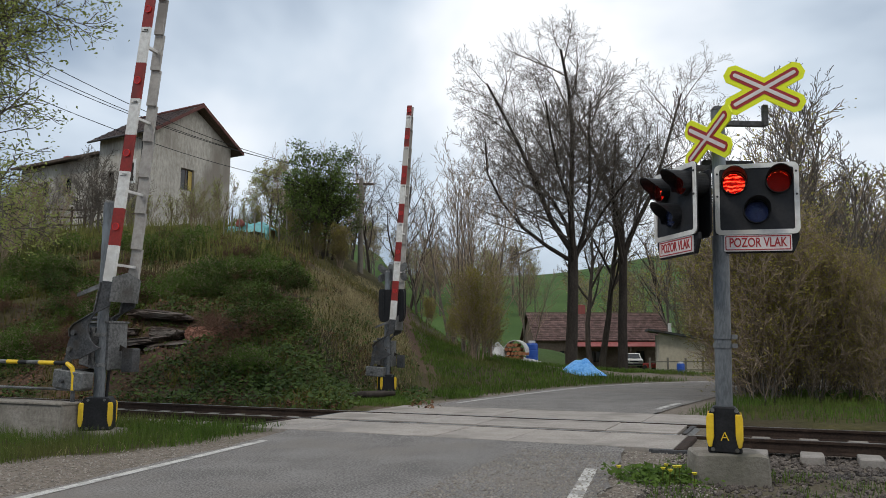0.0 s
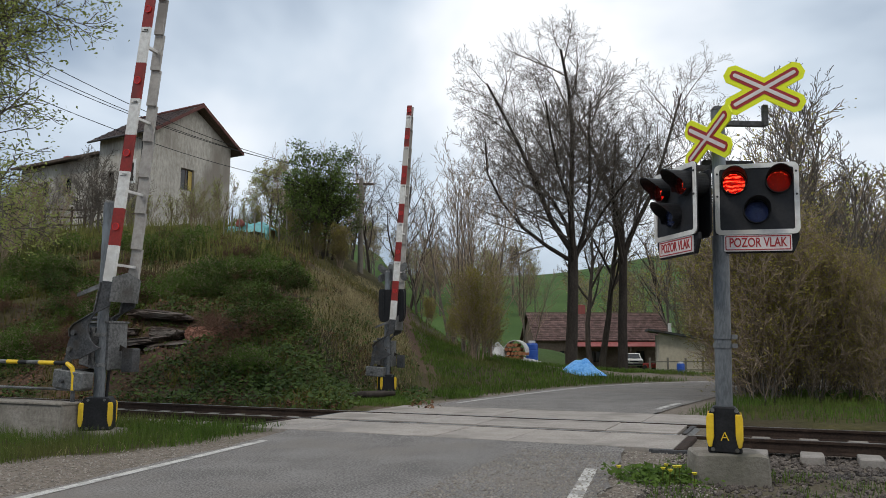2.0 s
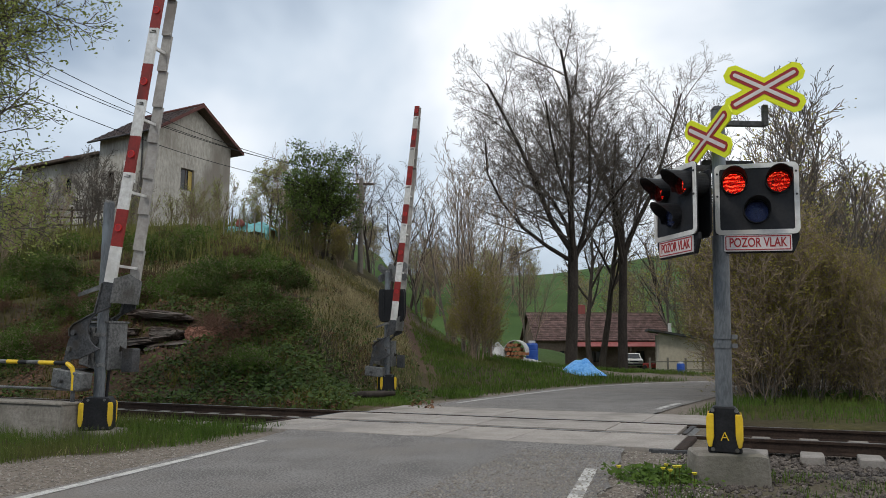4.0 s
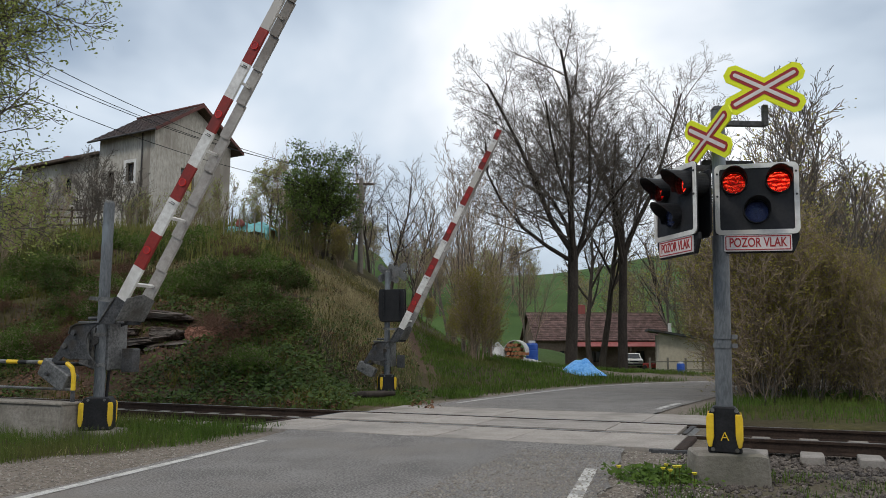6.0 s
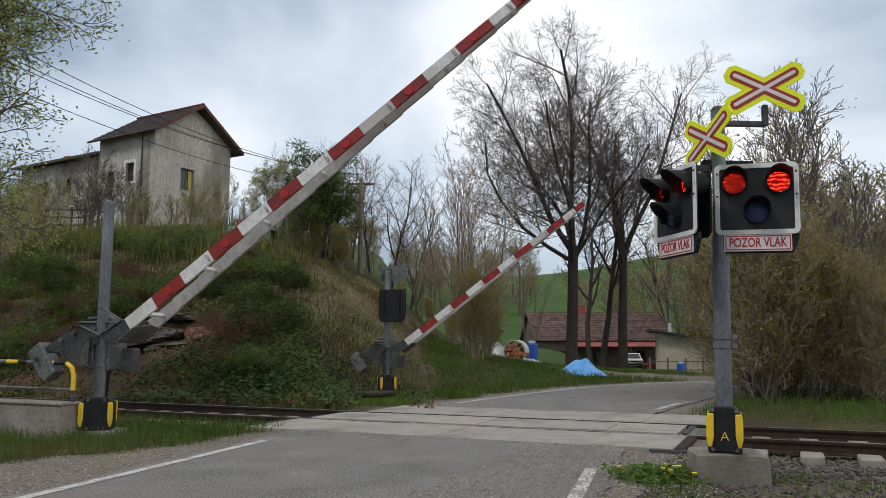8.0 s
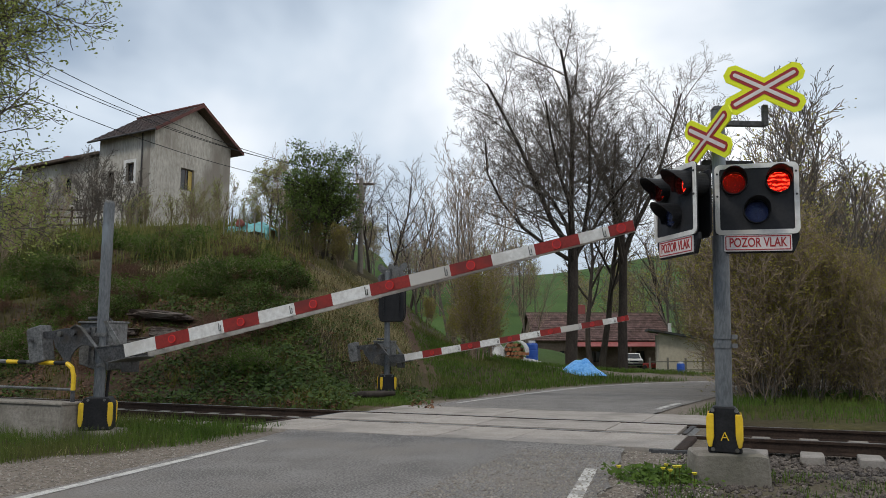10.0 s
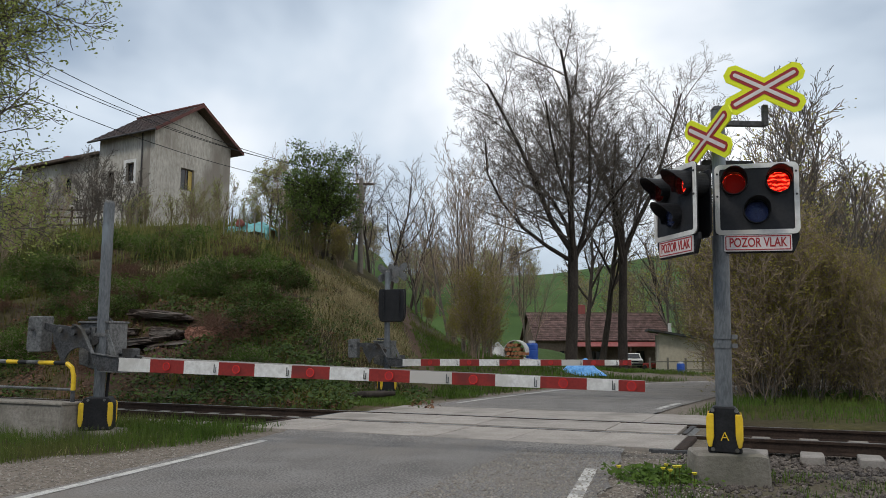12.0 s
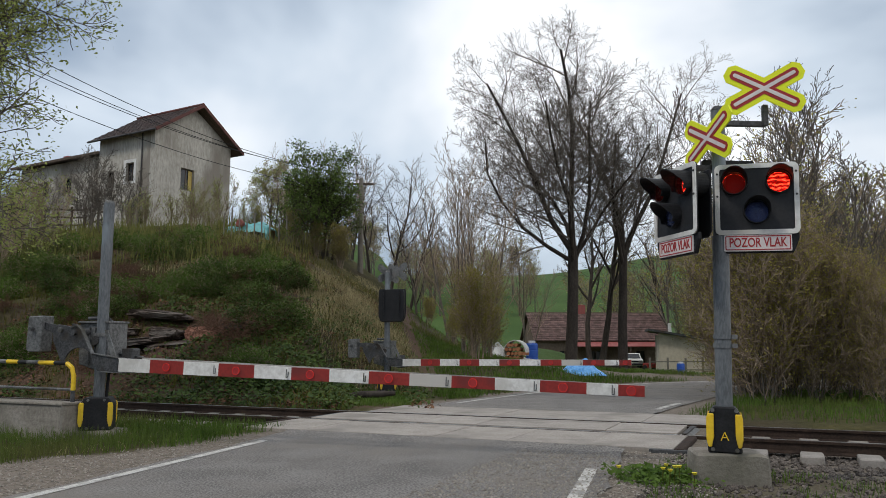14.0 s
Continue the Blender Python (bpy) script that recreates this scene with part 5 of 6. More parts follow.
def far_verge(x, y):
    u, v = uv(x, y)
    q = road_gap(x, y)
    w = path_x(y) - x
    if u < 13.9 or q < 2.5 or y > 46:
        return 0
    if w > -0.1:
        return 0
    d = abs((x - 8.5) * 0.45 + (y - 29) * 0.9)
    if y > 25.5 and 4 < x < 14 and d < 1.8:
        return 0
    return sat((q - 2.5) / 0.5)


blades("grass", 32000, pick(-11, -1, 7.0, 14, left_verge), 0.21, 0.009, M_GRASS2, "tufty green grass on the near verge", 1)
blades("grass", 30000, pick(-11, -1, 7.0, 14, left_verge), 0.16, 0.010, M_GRASS2, "fresh light grass on the near verge", 21, 1.0)
blades("dry_grass", 2500, pick(-11, -1, 7.0, 14, left_verge), 0.12, 0.010, M_DRY, "dry stalks in the near verge", 22, 1.4)
blades("grass", 7000, pick(1, 8, 4.5, 9.5, right_verge), 0.10, 0.010, M_GRASS2, "sparse weedy grass round the signal's foot", 2)
leaflets("dandelion_leaves", 1300, pick(1.5, 2.5, 6.6, 7.7, lambda x, y: math.exp(-(((x - 2.0) / 0.3) ** 2 + ((y - 7.25) / 0.3) ** 2))), 0.028, 0.10, M_GRASS2, "low rosettes of dandelion leaves on the gravel", 8, "weeds")
blades("grass", 40000, pick_bank(13.0, 30, -34, 2, weeds), 0.30, 0.02, M_GRASS, "rough green weeds on the bank", 3, 0.8)
leaflets("ivy", 42000, pick_bank(13.0, 24, -34, 0, ivy), 0.05, 0.22, M_IVY, "dark green ivy over the bank", 4)
blades("dry_grass", 34000, pick_bank(13.1, 32, -32, 2, straw), 0.34, 0.016, M_DRY, "dry straw-coloured grass on the bank", 5, 1.1)
leaflets("dead_leaves", 26000, pick_bank(13.0, 30, -34, 0, lambda x, y: bank_any(x, y) * sat((n2(x, y, 0.7, 50) + 0.2) / 0.3)), 0.045, 0.10, M_LITTER, "brown dead leaves and stalks on the bank", 6, "leaf litter")
blades("grass", 30000, pick(1.5, 16, 9, 19, far_verge), 0.17, 0.012, M_GRASS2, "lush grass between the track and the thicket", 17)
blades("grass", 9000, pick(-2.4, 0.6, 15, 21, lambda x, y: sat((0.9 - mast_gap(x, y)) / 0.3) * sat((uv(x, y)[0] - 13.6) / 0.4) * sat((road_gap(x, y) - 2.4) / 0.3)), 0.10, 0.014, M_GRASS2, "short green grass round the far barrier", 27)
blades("grass", 26000, pick(-1.5, 10, 16, 34, far_verge), 0.19, 0.02, M_GRASS2, "green grass bank beside the far road", 28)
blades("grass", 16000, pick(-2, 24, 20, 46, far_verge), 0.18, 0.03, M_GRASS2, "green grass beside the far road", 7)
blades("grass", 14000, pick(-3.0, 1.0, 17.5, 34, lambda x, y: sat((1.5 - abs(x - path_x(y) - 0.1)) / 0.4) * max(sat((n2(x, y, 1.2, 41) - 0.05) / 0.2), sat((abs(x - path_x(y) - 0.1) - 0.12 - 0.022 * max(0, y - 20)) / 0.2)) * sat((road_gap(x, y) - 2.5) / 0.3)), 0.12, 0.014, M_GRASS2, "thin grass along the trodden path", 29)
blades("tall_grass", 14000, pick(-26, -6, 27, 44, lambda x, y: sat((n2(x, y, 0.4, 70) + 0.3) / 0.4) * sat((path_x(y) - x - 3) / 4)), 0.85, 0.03, M_TALL, "tall grass along the brow of the bank", 9, 0.5)


# ---- houses ----
def frame_of(corner, gdir, z):
    """A house's space: x along the gable wall, y back along the side, z up."""
    g = Vector((gdir[0], gdir[1], 0)).normalized()
    s = Vector((-g.y, g.x, 0))
    return Matrix(((g.x, s.x, 0, corner[0]), (g.y, s.y, 0, corner[1]), (0, 0, 1, z), (0, 0, 0, 1)))


def rect(x0, z0, x1, z1):
    return [(x0, z0), (x1, z0), (x1, z1), (x0, z1)]


def window(parent, m, w, h, pane=M_PANE, frame_mat=M_WOOD, sill=True, label="small wooden window"):
    """A window in its opening: frame, mullion, pane and sill. Its lower left corner is the origin and it faces -y."""
    win = part("window", holed(B(), rect(0, 0, w, h), [rect(0.06, 0.06, w / 2 - 0.025, h - 0.06), rect(w / 2 + 0.025, 0.06, w - 0.06, h - 0.06)], 0.10, 0.16, None), frame_mat, parent, label, m=m)
    part("pane", box(B(), (w / 2, 0.14, h / 2), (w - 0.1, 0.01, h - 0.1)), pane, win, "dark window pane")
    if sill:
        part("sill", box(B(), (w / 2, -0.02, -0.03), (w + 0.16, 0.26, 0.05), None, 0.008), M_CONC, win)
    return win


def tiles(parent, m, w, l, step, course, material, seed):
    """Courses of roof tiles over a slope of width w and length l; the slope's space has z as its normal."""
    r = random.Random(seed)
    V, F = [], []
    for j in range(int(l / course)):
        for i in range(int(w / step)):
            x0, y0 = i * step + (0.5 * step if j % 2 else 0), j * course
            x1 = min(w, x0 + step * 0.97)
            if x1 - x0 < 0.03:
                continue
            z0, k = r.uniform(0.0, 0.012), len(V)
            V += [(x0, y0, 0.035 + z0), (x1, y0, 0.035 + z0), (x1, y0 + course * 1.05, 0.008), (x0, y0 + course * 1.05, 0.008), (x0, y0, 0.004), (x1, y0, 0.004)]
            F += [(k, k + 1, k + 2, k + 3), (k + 4, k + 5, k + 1, k), (k + 4, k, k + 3), (k + 5, k + 2, k + 1)]
    ob = raw("tiles", V, F, material, parent)
    ob.matrix_basis = m
    return tagged(ob, kind="stuff")


def gable_house(m, w, l, eave, ridge, over_g, over_e, over_b, low=-3.0):
    """The old plastered house; w across the gable, l back."""
    t = thing("old_house", m, "old plastered two-storey house with brown-red tiled gable roof on the slope", "house")
    wins = [rect(2.5, 2.4, 3.8, 4.05)]
    wall = part("wall", holed(B(), [(0, low), (w, low), (w, eave), (w / 2, ridge - 0.25), (0, eave)], wins, 0, 0.45), M_PLASTER, t, "stained cream plaster gable wall")
    window(wall, pose(2.5, 0.12, 2.4), 1.3, 1.65, label="wooden window with yellow curtain")
    part("curtain", box(B(), (3.55, 0.20, 3.2), (0.35, 0.02, 1.5)), M_CURTAIN, wall, "yellow curtain")
    side = Matrix(((0, 1, 0, 0), (-1, 0, 0, l), (0, 0, 1, 0), (0, 0, 0, 1)))
    wins = [rect(l - 3.1, 2.8, l - 2.2, 4.2), rect(l - 1.6, -0.6, l - 0.9, 0.4), rect(1.0, 2.5, 1.9, 3.8)]
    sw = part("wall", holed(B(), rect(0, low, l - 0.45, eave), wins, 0, 0.45, None), M_PLASTER, t, "stained plaster side wall", m=side)
    window(sw, pose(l - 3.1, 0.1, 2.8), 0.9, 1.4)
    window(sw, pose(1.0, 0.1, 2.5), 0.9, 1.3)
    window(sw, pose(l - 1.6, 0.1, -0.6), 0.7, 1.0)
    part("window_surround", holed(B(), rect(l - 3.35, 2.6, l - 1.95, 4.45), [rect(l - 3.1, 2.8, l - 2.2, 4.2)], -0.02, 0.0, side), M_WHITE, t, "patch of white plaster round the window")
    part("wall", box(B(), (w - 0.225, l / 2 + 0.22, (low + eave) / 2), (0.45, l - 0.45, eave - low)), M_PLASTER, t)
    part("wall", holed(B(), [(0.45, low), (w - 0.45, low), (w - 0.45, eave), (w / 2, ridge - 0.25), (0.45, eave)], [], l - 0.45, l), M_PLASTER, t)
    run = w / 2 + over_e
    rise = (ridge - eave) / (w / 2)
    low_z = eave - over_e * rise
    length = l + over_g + over_b
    slope = math.hypot(run, ridge - low_z)
    ang = math.atan2(ridge - low_z, run)
    for k, sx in ((0, 1), (1, -1)):
        # slope's space: x along the eave, y up the slope
        if k == 0:
            mm = Matrix.Translation((-over_e, l + over_b, low_z + 0.05)) @ Matrix(((0, math.cos(ang), -math.sin(ang), 0), (-1, 0, 0, 0), (0, math.sin(ang), math.cos(ang), 0), (0, 0, 0, 1)))
        else:
            mm = Matrix.Translation((w + over_e, -over_g, low_z + 0.05)) @ Matrix(((0, -math.cos(ang), math.sin(ang), 0), (1, 0, 0, 0), (0, math.sin(ang), math.cos(ang), 0), (0, 0, 0, 1)))
        deck = part("roof", box(B(), (length / 2, slope / 2, -0.06), (length, slope, 0.12)), M_WOOD, t, "brown-red tiled roof slope", m=mm)
        tiles(deck, Matrix(), length, slope, 0.3, 0.34, M_ROOF, 3 + k)
        part("verge_board", box(B(), ((length + 0.03) if k == 0 else -0.03, slope / 2, -0.04), (0.05, slope, 0.24)), M_VERGE, deck, "red-brown verge board")
        part("gutter", tube(B(), (0, -0.05, -0.03), (length, -0.05, -0.03), 0.07, seg=8), M_DARKSTEEL, deck)
    part("ridge_cap", tube(B(), (w / 2, -over_g, ridge + 0.1), (w / 2, l + over_b, ridge + 0.1), 0.12, seg=8), M_VERGE, t)
    part("down_pipe", tube(B(), (-0.06, 1.3, low), (-0.06, 1.3, eave - 0.3), 0.05, seg=8), M_DARKSTEEL, t)
    return t


HM = frame_of((-21.15, 55), (0.5, 0.866), 10.6)
gable_house(HM, 7.5, 6.3, 6.6, 9.1, 0.8, 0.65, 0.6)


def annex(m, w, l, low, eave):
    """The lower wing behind the house: a long plastered wall under a shallow roof."""
    t = thing("house_wing", m, "low plastered house wing with dark shallow roof", "house")
    side = Matrix(((0, 1, 0, 0), (-1, 0, 0, l), (0, 0, 1, 0), (0, 0, 0, 1)))
    wins = [rect(l - 5.0, eave - 2.6, l - 4.0, eave - 1.3), rect(3.0, eave - 2.6, 4.0, eave - 1.3)]
    wl = part("wall", holed(B(), rect(0, low, l, eave), wins, 0, 0.4), M_PLASTER, t, "grey plaster wall", m=side)
    for q in wins:
        window(wl, pose(q[0][0], 0.1, q[0][1]), 1.0, 1.3)
    part("wall", box(B(), (w / 2, 0.2, (low + eave) / 2), (w, 0.4, eave - low)), M_PLASTER, t)
    part("wall", box(B(), (w / 2, l - 0.2, (low + eave) / 2), (w, 0.4, eave - low)), M_PLASTER, t)
    part("wall", box(B(), (w - 0.2, l / 2, (low + eave) / 2), (0.4, l, eave - low)), M_PLASTER, t)
    part("roof", prism(B(), [(-0.7, eave + 0.0), (w + 0.5, eave + 1.0), (w + 0.5, eave + 1.18), (-0.7, eave + 0.18)], -0.1, l + 0.5), M_ROOF, t, "dark shallow roof")
    part("fascia", box(B(), (-0.72, l / 2, eave + 0.06), (0.04, l + 0.6, 0.2)), M_WOOD, t)
    part("chimney", box(B(), (3.0, l - 2.0, eave + 1.0), (0.7, 0.7, 1.3), None, 0.02), M_ROOFRED, t, "red brick chimney")


annex(HM @ Matrix.Translation((0.9, 6.95, 0)), 5.0, 11.0, -3, 5.5)


def far_house():
    z = -1.4
    t = thing("farmhouse", pose(9.4, 78, z, 0, 0, 3), "long low farmhouse with weathered patterned tile roof", "house")
    w, d, e, r = 13.8, 9.0, 3.25, 6.1
    wins = [rect(8.3, 0.9, 9.3, 2.1), rect(10.2, 0.0, 11.1, 2.1), rect(5.6, 0.9, 6.6, 2.1), rect(2.4, 0.9, 3.4, 2.1)]
    # front and gable walls carry the porch's shade in their colour
    wl = part("wall", holed(B(), rect(0, -0.5, w, e), wins, 0, 0.4), M_SHADEWALL, t, "plaster front wall coloured dark brown for the porch's shade")
    for q in wins:
        window(wl, pose(q[0][0], 0.08, q[0][1]), q[1][0] - q[0][0], q[2][1] - q[1][1])
    side = Matrix(((0, 1, 0, 0), (-1, 0, 0, d), (0, 0, 1, 0), (0, 0, 0, 1)))
    for x in (0.0, w - 0.4):
        part("wall", prism(B(), [(0.4, -0.5), (d - 0.4, -0.5), (d - 0.4, e), (d / 2, r - 0.3), (0.4, e)], 0, 0.4, Matrix.Translation((x, 0, 0)) @ side), M_SHADEWALL, t)
    part("wall", box(B(), (w / 2, d - 0.2, e / 2 - 0.25), (w, 0.4, e + 0.5)), M_PLASTER2, t)
    ang = math.atan2(r - e, d / 2)
    slope = math.hypot(d / 2, r - e) + 0.4
    for k in (0, 1):
        mm = Matrix.Translation((-0.3, -0.3, e - 0.15)) @ pose(0, 0, 0, math.degrees(ang)) if k == 0 else Matrix.Translation((w + 0.3, d + 0.3, e - 0.15)) @ pose(0, 0, 0, 0, 0, 180) @ pose(0, 0, 0, math.degrees(ang))
        deck = part("roof", box(B(), ((w + 0.6) / 2, slope / 2, -0.06), (w + 0.6, slope, 0.1)), M_WOOD, t, "weathered red and grey tile roof", m=mm)
        tiles(deck, Matrix(), w + 0.6, slope, 0.42, 0.36, M_TILE, 7 + k)
    mm = Matrix.Translation((3.4, -1.6, e - 0.75)) @ pose(0, 0, 0, 18)
    lean = part("porch_roof", box(B(), (4.4, 0.95, 0), (8.8, 1.9, 0.06)), M_ROOFRED, t, "red sheet metal porch roof", m=mm)
    for i in range(18):
        part("seam", box(B(), (0.1 + i * 0.484, 0.95, 0.04), (0.03, 1.9, 0.03)), M_ROOFRED, lean)
    for x in (3.6, 6.4, 9.2, 12.0):
        part("porch_post", box(B(), (x, -1.5, 1.0), (0.14, 0.14, 3.0)), M_WOOD, t)
    part("chimney", box(B(), (5.6, d / 2, r + 0.2), (0.9, 0.7, 1.3), None, 0.02), M_ROOFRED, t, "red brick chimney")
    return t


far_house()


def shed():
    t = thing("shed", pose(16.85, 60.4, -1.15, 0, 0, -12), "beige plastered shed with sloping dark roof", "shed")
    w, d = 8.4, 5.0
    wl = part("wall", holed(B(), [(0, -0.5), (w, -0.5), (w, 1.9), (0, 3.35)], [rect(5.6, 0.4, 6.3, 1.3)], 0, 0.35), M_PLASTER2, t, "beige plaster wall")
    window(wl, pose(5.6, 0.08, 0.4), 0.7, 0.9)
    part("wall", box(B(), (0.175, d / 2, 1.35), (0.35, d - 0.7, 3.7)), M_PLASTER2, t)
    part("wall", box(B(), (w - 0.175, d / 2, 0.65), (0.35, d - 0.7, 2.3)), M_PLASTER2, t)
    part("wall", box(B(), (w / 2, d - 0.2, 0.65), (w, 0.35, 2.3)), M_PLASTER2, t)
    part("roof", prism(B(), [(-0.8, 3.52), (w + 0.3, 1.88), (w + 0.3, 2.02), (-0.8, 3.68)], -0.6, d + 0.4), M_DARKSTEEL, t, "dark sheet roof")
    part("vent", tube(B(), (1.0, 2.0, 3.3), (1.0, 2.0, 4.15), 0.14, seg=10), M_WHITE, t, "white vent pipe")
    # fence in front
    f = thing("garden_fence", pose(15.2, 57.0, land(15.2, 57.0), 0, 0, 6), "weathered post and rail garden fence beside the shed", "fence")
    for i in range(7):
        part("post", box(B(), (i * 1.35, 0, 0.6), (0.12, 0.12, 1.5), pose(0, 0, 0, 0, (i % 3) - 1, 0)), M_WOODLIGHT, f)
    for z in (0.45, 1.05):
        part("rail", box(B(), (4.0, -0.07, z), (8.2, 0.03, 0.08)), M_WOODLIGHT, f)
    s = thing("stone_wall", pose(20.5, 52, land(20.5, 52) - 0.1, 0, 0, 5), "low pale rubble stone wall", "wall")
    r = random.Random(4)
    for j in range(5):
        for i in range(8):
            bm = box(B(), (i * 0.5 + (0.25 if j % 2 else 0) + r.uniform(-0.04, 0.04), r.uniform(-0.05, 0.05), 0.15 + j * 0.27), (r.uniform(0.4, 0.48), 0.4, r.uniform(0.22, 0.26)), None, 0.05)
            part("stone", bm, M_PLASTER, s)


shed()


def car():
    x, y, z = spot(1119, 71)
    t = thing("parked_car", pose(x, y, z + 0.1, 0, 0, -10), "old white hatchback parked beside the farmhouse", "car")
    bm = B()
    prism(bm, [(-0.80, 0.3), (0.80, 0.3), (0.83, 0.6), (0.80, 0.88), (-0.80, 0.88), (-0.83, 0.6)], 0, 3.7, None, 0.06)
    part("body", bm, M_WHITE, t, "white painted body")
    bm = B()
    vs = [bm.verts.new(q) for q in ((-0.74, 0.9, 0.88), (0.74, 0.9, 0.88), (0.6, 1.5, 1.4), (-0.6, 1.5, 1.4), (-0.74, 3.6, 0.88), (0.74, 3.6, 0.88), (0.6, 3.2, 1.4), (-0.6, 3.2, 1.4))]
    for q in ((0, 1, 2, 3), (5, 4, 7, 6), (3, 2, 6, 7), (1, 5, 6, 2), (4, 0, 3, 7), (1, 0, 4, 5)):
        bm.faces.new([vs[i] for i in q])
    part("cabin", bm, M_WHITE, t)
    bm = B()
    vs = [bm.verts.new(q) for q in ((-0.64, 0.93, 0.93), (0.64, 0.93, 0.93), (0.53, 1.43, 1.35), (-0.53, 1.43, 1.35))]
    bm.faces.new(vs)
    part("windscreen", bm, M_PANE, t)
    part("bumper", box(B(), (0, -0.03, 0.42), (1.6, 0.12, 0.18), None, 0.04), M_BLACK, t)
    part("grille", box(B(), (0, -0.02, 0.68), (0.8, 0.04, 0.12), None, 0.01), M_BLACK, t)
    for sx in (-1, 1):
        part("headlight", box(B(), (sx * 0.58, -0.02, 0.68), (0.3, 0.05, 0.15), None, 0.02), M_STEEL, t, "clear headlight")
        for yy in (0.65, 2.95):
            wh = part("wheel", tube(B(), (sx * 0.68, yy, 0.3), (sx * 0.84, yy, 0.3), 0.3, seg=20), M_BLACK, t)
            part("rim", tube(B(), (sx * 0.80, yy, 0.3), (sx * 0.85, yy, 0.3), 0.18, seg=14), M_STEEL, wh)
    b = thing("red_trailer", pose(x + 0.7, y - 2.6, land(x + 0.7, y - 2.6), 0, 0, 20), "small red garden cart beside the parked car", "cart")
    part("tub", box(B(), (0, 0, 0.5), (0.9, 0.8, 0.4), None, 0.05), M_RED, b, "red tub")
    for sx in (-1, 1):
        part("wheel", tube(B(), (sx * 0.5, 0, 0.28), (sx * 0.42, 0, 0.28), 0.28, seg=16), M_BLACK, b)
    part("handle", pipe(B(), [(0, -0.4, 0.5), (0, -0.9, 0.7)], 0.03), M_DARKSTEEL, b)


car()


def bin_at(bear, dep, s, label):
    x, y, z = spot(bear, dep)
    t = thing("blue_barrel", pose(x, y, z, 0, 0, 10) @ Matrix.Diagonal((s, s, s, 1)), label, "barrel", group="blue barrels")
    bm = B()
    prof = [(0.0, 0.27), (0.05, 0.29), (0.28, 0.30), (0.31, 0.285), (0.34, 0.30), (0.60, 0.30), (0.63, 0.285), (0.66, 0.30), (0.88, 0.29), (0.93, 0.26)]
    for (z0, r0), (z1, r1) in zip(prof, prof[1:]):
        tube(bm, (0, 0, z0), (0, 0, z1), r0, r1, 20, False)
    part("body", bm, M_BLUEPLASTIC, t, smooth=True)
    part("lid", tube(B(), (0, 0, 0.92), (0, 0, 0.95), 0.27, 0.26, 20), M_BLUEPLASTIC, t)
    part("rag", prism(B(), rounded(0.3, 0.16, 0.05), -0.1, 0.1, pose(0, 0, 1.0)), M_WHITETARP, t, "white rag on the lid")


bin_at(940, 37.5, 1.0, "blue plastic barrel on the grass bank")
bin_at(1200, 42, 0.72, "blue plastic barrel by the garden fence")


def heap(name, bear, dep, sx, sy, sz, material, label, category, seed, dz=0.0, turn=0, slope=0.0):
    """A crumpled sheet draped over a heap."""
    x, y, z = spot(bear, dep)
    r = random.Random(seed)
    V, F, n = [], [], 26
    ph = [r.uniform(0, 6) for _ in range(6)]
    for j in range(n + 1):
        for i in range(n + 1):
            a, b = i / n * 2 - 1, j / n * 2 - 1
            d = max(abs(a), abs(b))
            k = math.hypot(a, b) or 1
            ux, uy = a * d / k, b * d / k
            edge = 1 - 0.10 * math.sin(5 * math.atan2(b, a) + ph[0]) - 0.06 * math.sin(9 * math.atan2(b, a) + ph[1])
            hgt = max(0.0, 1 - d ** 1.7) * (0.75 + 0.3 * noise.noise((ux * 2.2, uy * 2.2, seed)) + slope * ux)
            hgt += 0.09 * abs(noise.noise((ux * 5, uy * 5, seed + 3))) * (1 - d * 0.6)
            V.append((ux * sx * edge, uy * sy * edge, hgt * sz + 0.02))
    for j in range(n):
        for i in range(n):
            k = j * (n + 1) + i
            F.append((k, k + 1, k + n + 2, k + n + 1))
    ob = raw(name, V, F, material, smooth=False)
    ob.matrix_basis = pose(x, y, z + dz, 0, 0, turn)
    return tagged(ob, label, category)


heap("blue_tarp", 1031, 28, 0.84, 0.75, 0.70, M_BLUETARP, "crumpled light blue tarpaulin over a heap on the grass", "tarpaulin", 3, -0.05, -14, -0.4)
heap("white_sheet", 885, 36, 0.75, 0.6, 0.85, M_WHITETARP, "crumpled white plastic sheet over a heap", "plastic sheet", 9, -0.05, 10, -0.2)
heap("white_sheet", 925, 36.4, 0.8, 0.5, 0.28, M_WHITETARP, "grey-white plastic sheet lying on the grass", "plastic sheet", 12, -0.02, -10, -0.2)


def log_round():
    x, y, z = spot(912, 35.6)
    t = thing("wood_stack", pose(x, y, z, 0, 0, -20), "orange-brown stack of cut logs wrapped in white sheet", "wood pile")
    r = random.Random(2)
    for j in range(4):
        for i in range(5 - abs(j - 1)):
            c = (-0.36 + i * 0.18 + 0.09 * (j % 2), 0, 0.1 + j * 0.19)
            part("log", tube(B(), (c[0], -0.35 + r.uniform(-0.04, 0.04), c[2]), (c[0], 0.4, c[2]), r.uniform(0.075, 0.095), seg=9), M_RUSTRED, t)
    bm = B()
    pts = [(math.cos(a) * 0.52, 0.38 + math.sin(a) * 0.52) for a in [radians(-20 + 11 * i) for i in range(21)]]
    pin = [(x0 * 0.93, 0.38 + (z0 - 0.38) * 0.93) for x0, z0 in pts]
    prism(bm, pts + pin[::-1], -0.25, 0.45)
    part("wrap", bm, M_WHITETARP, t, "white sheet round the stack")


log_round()


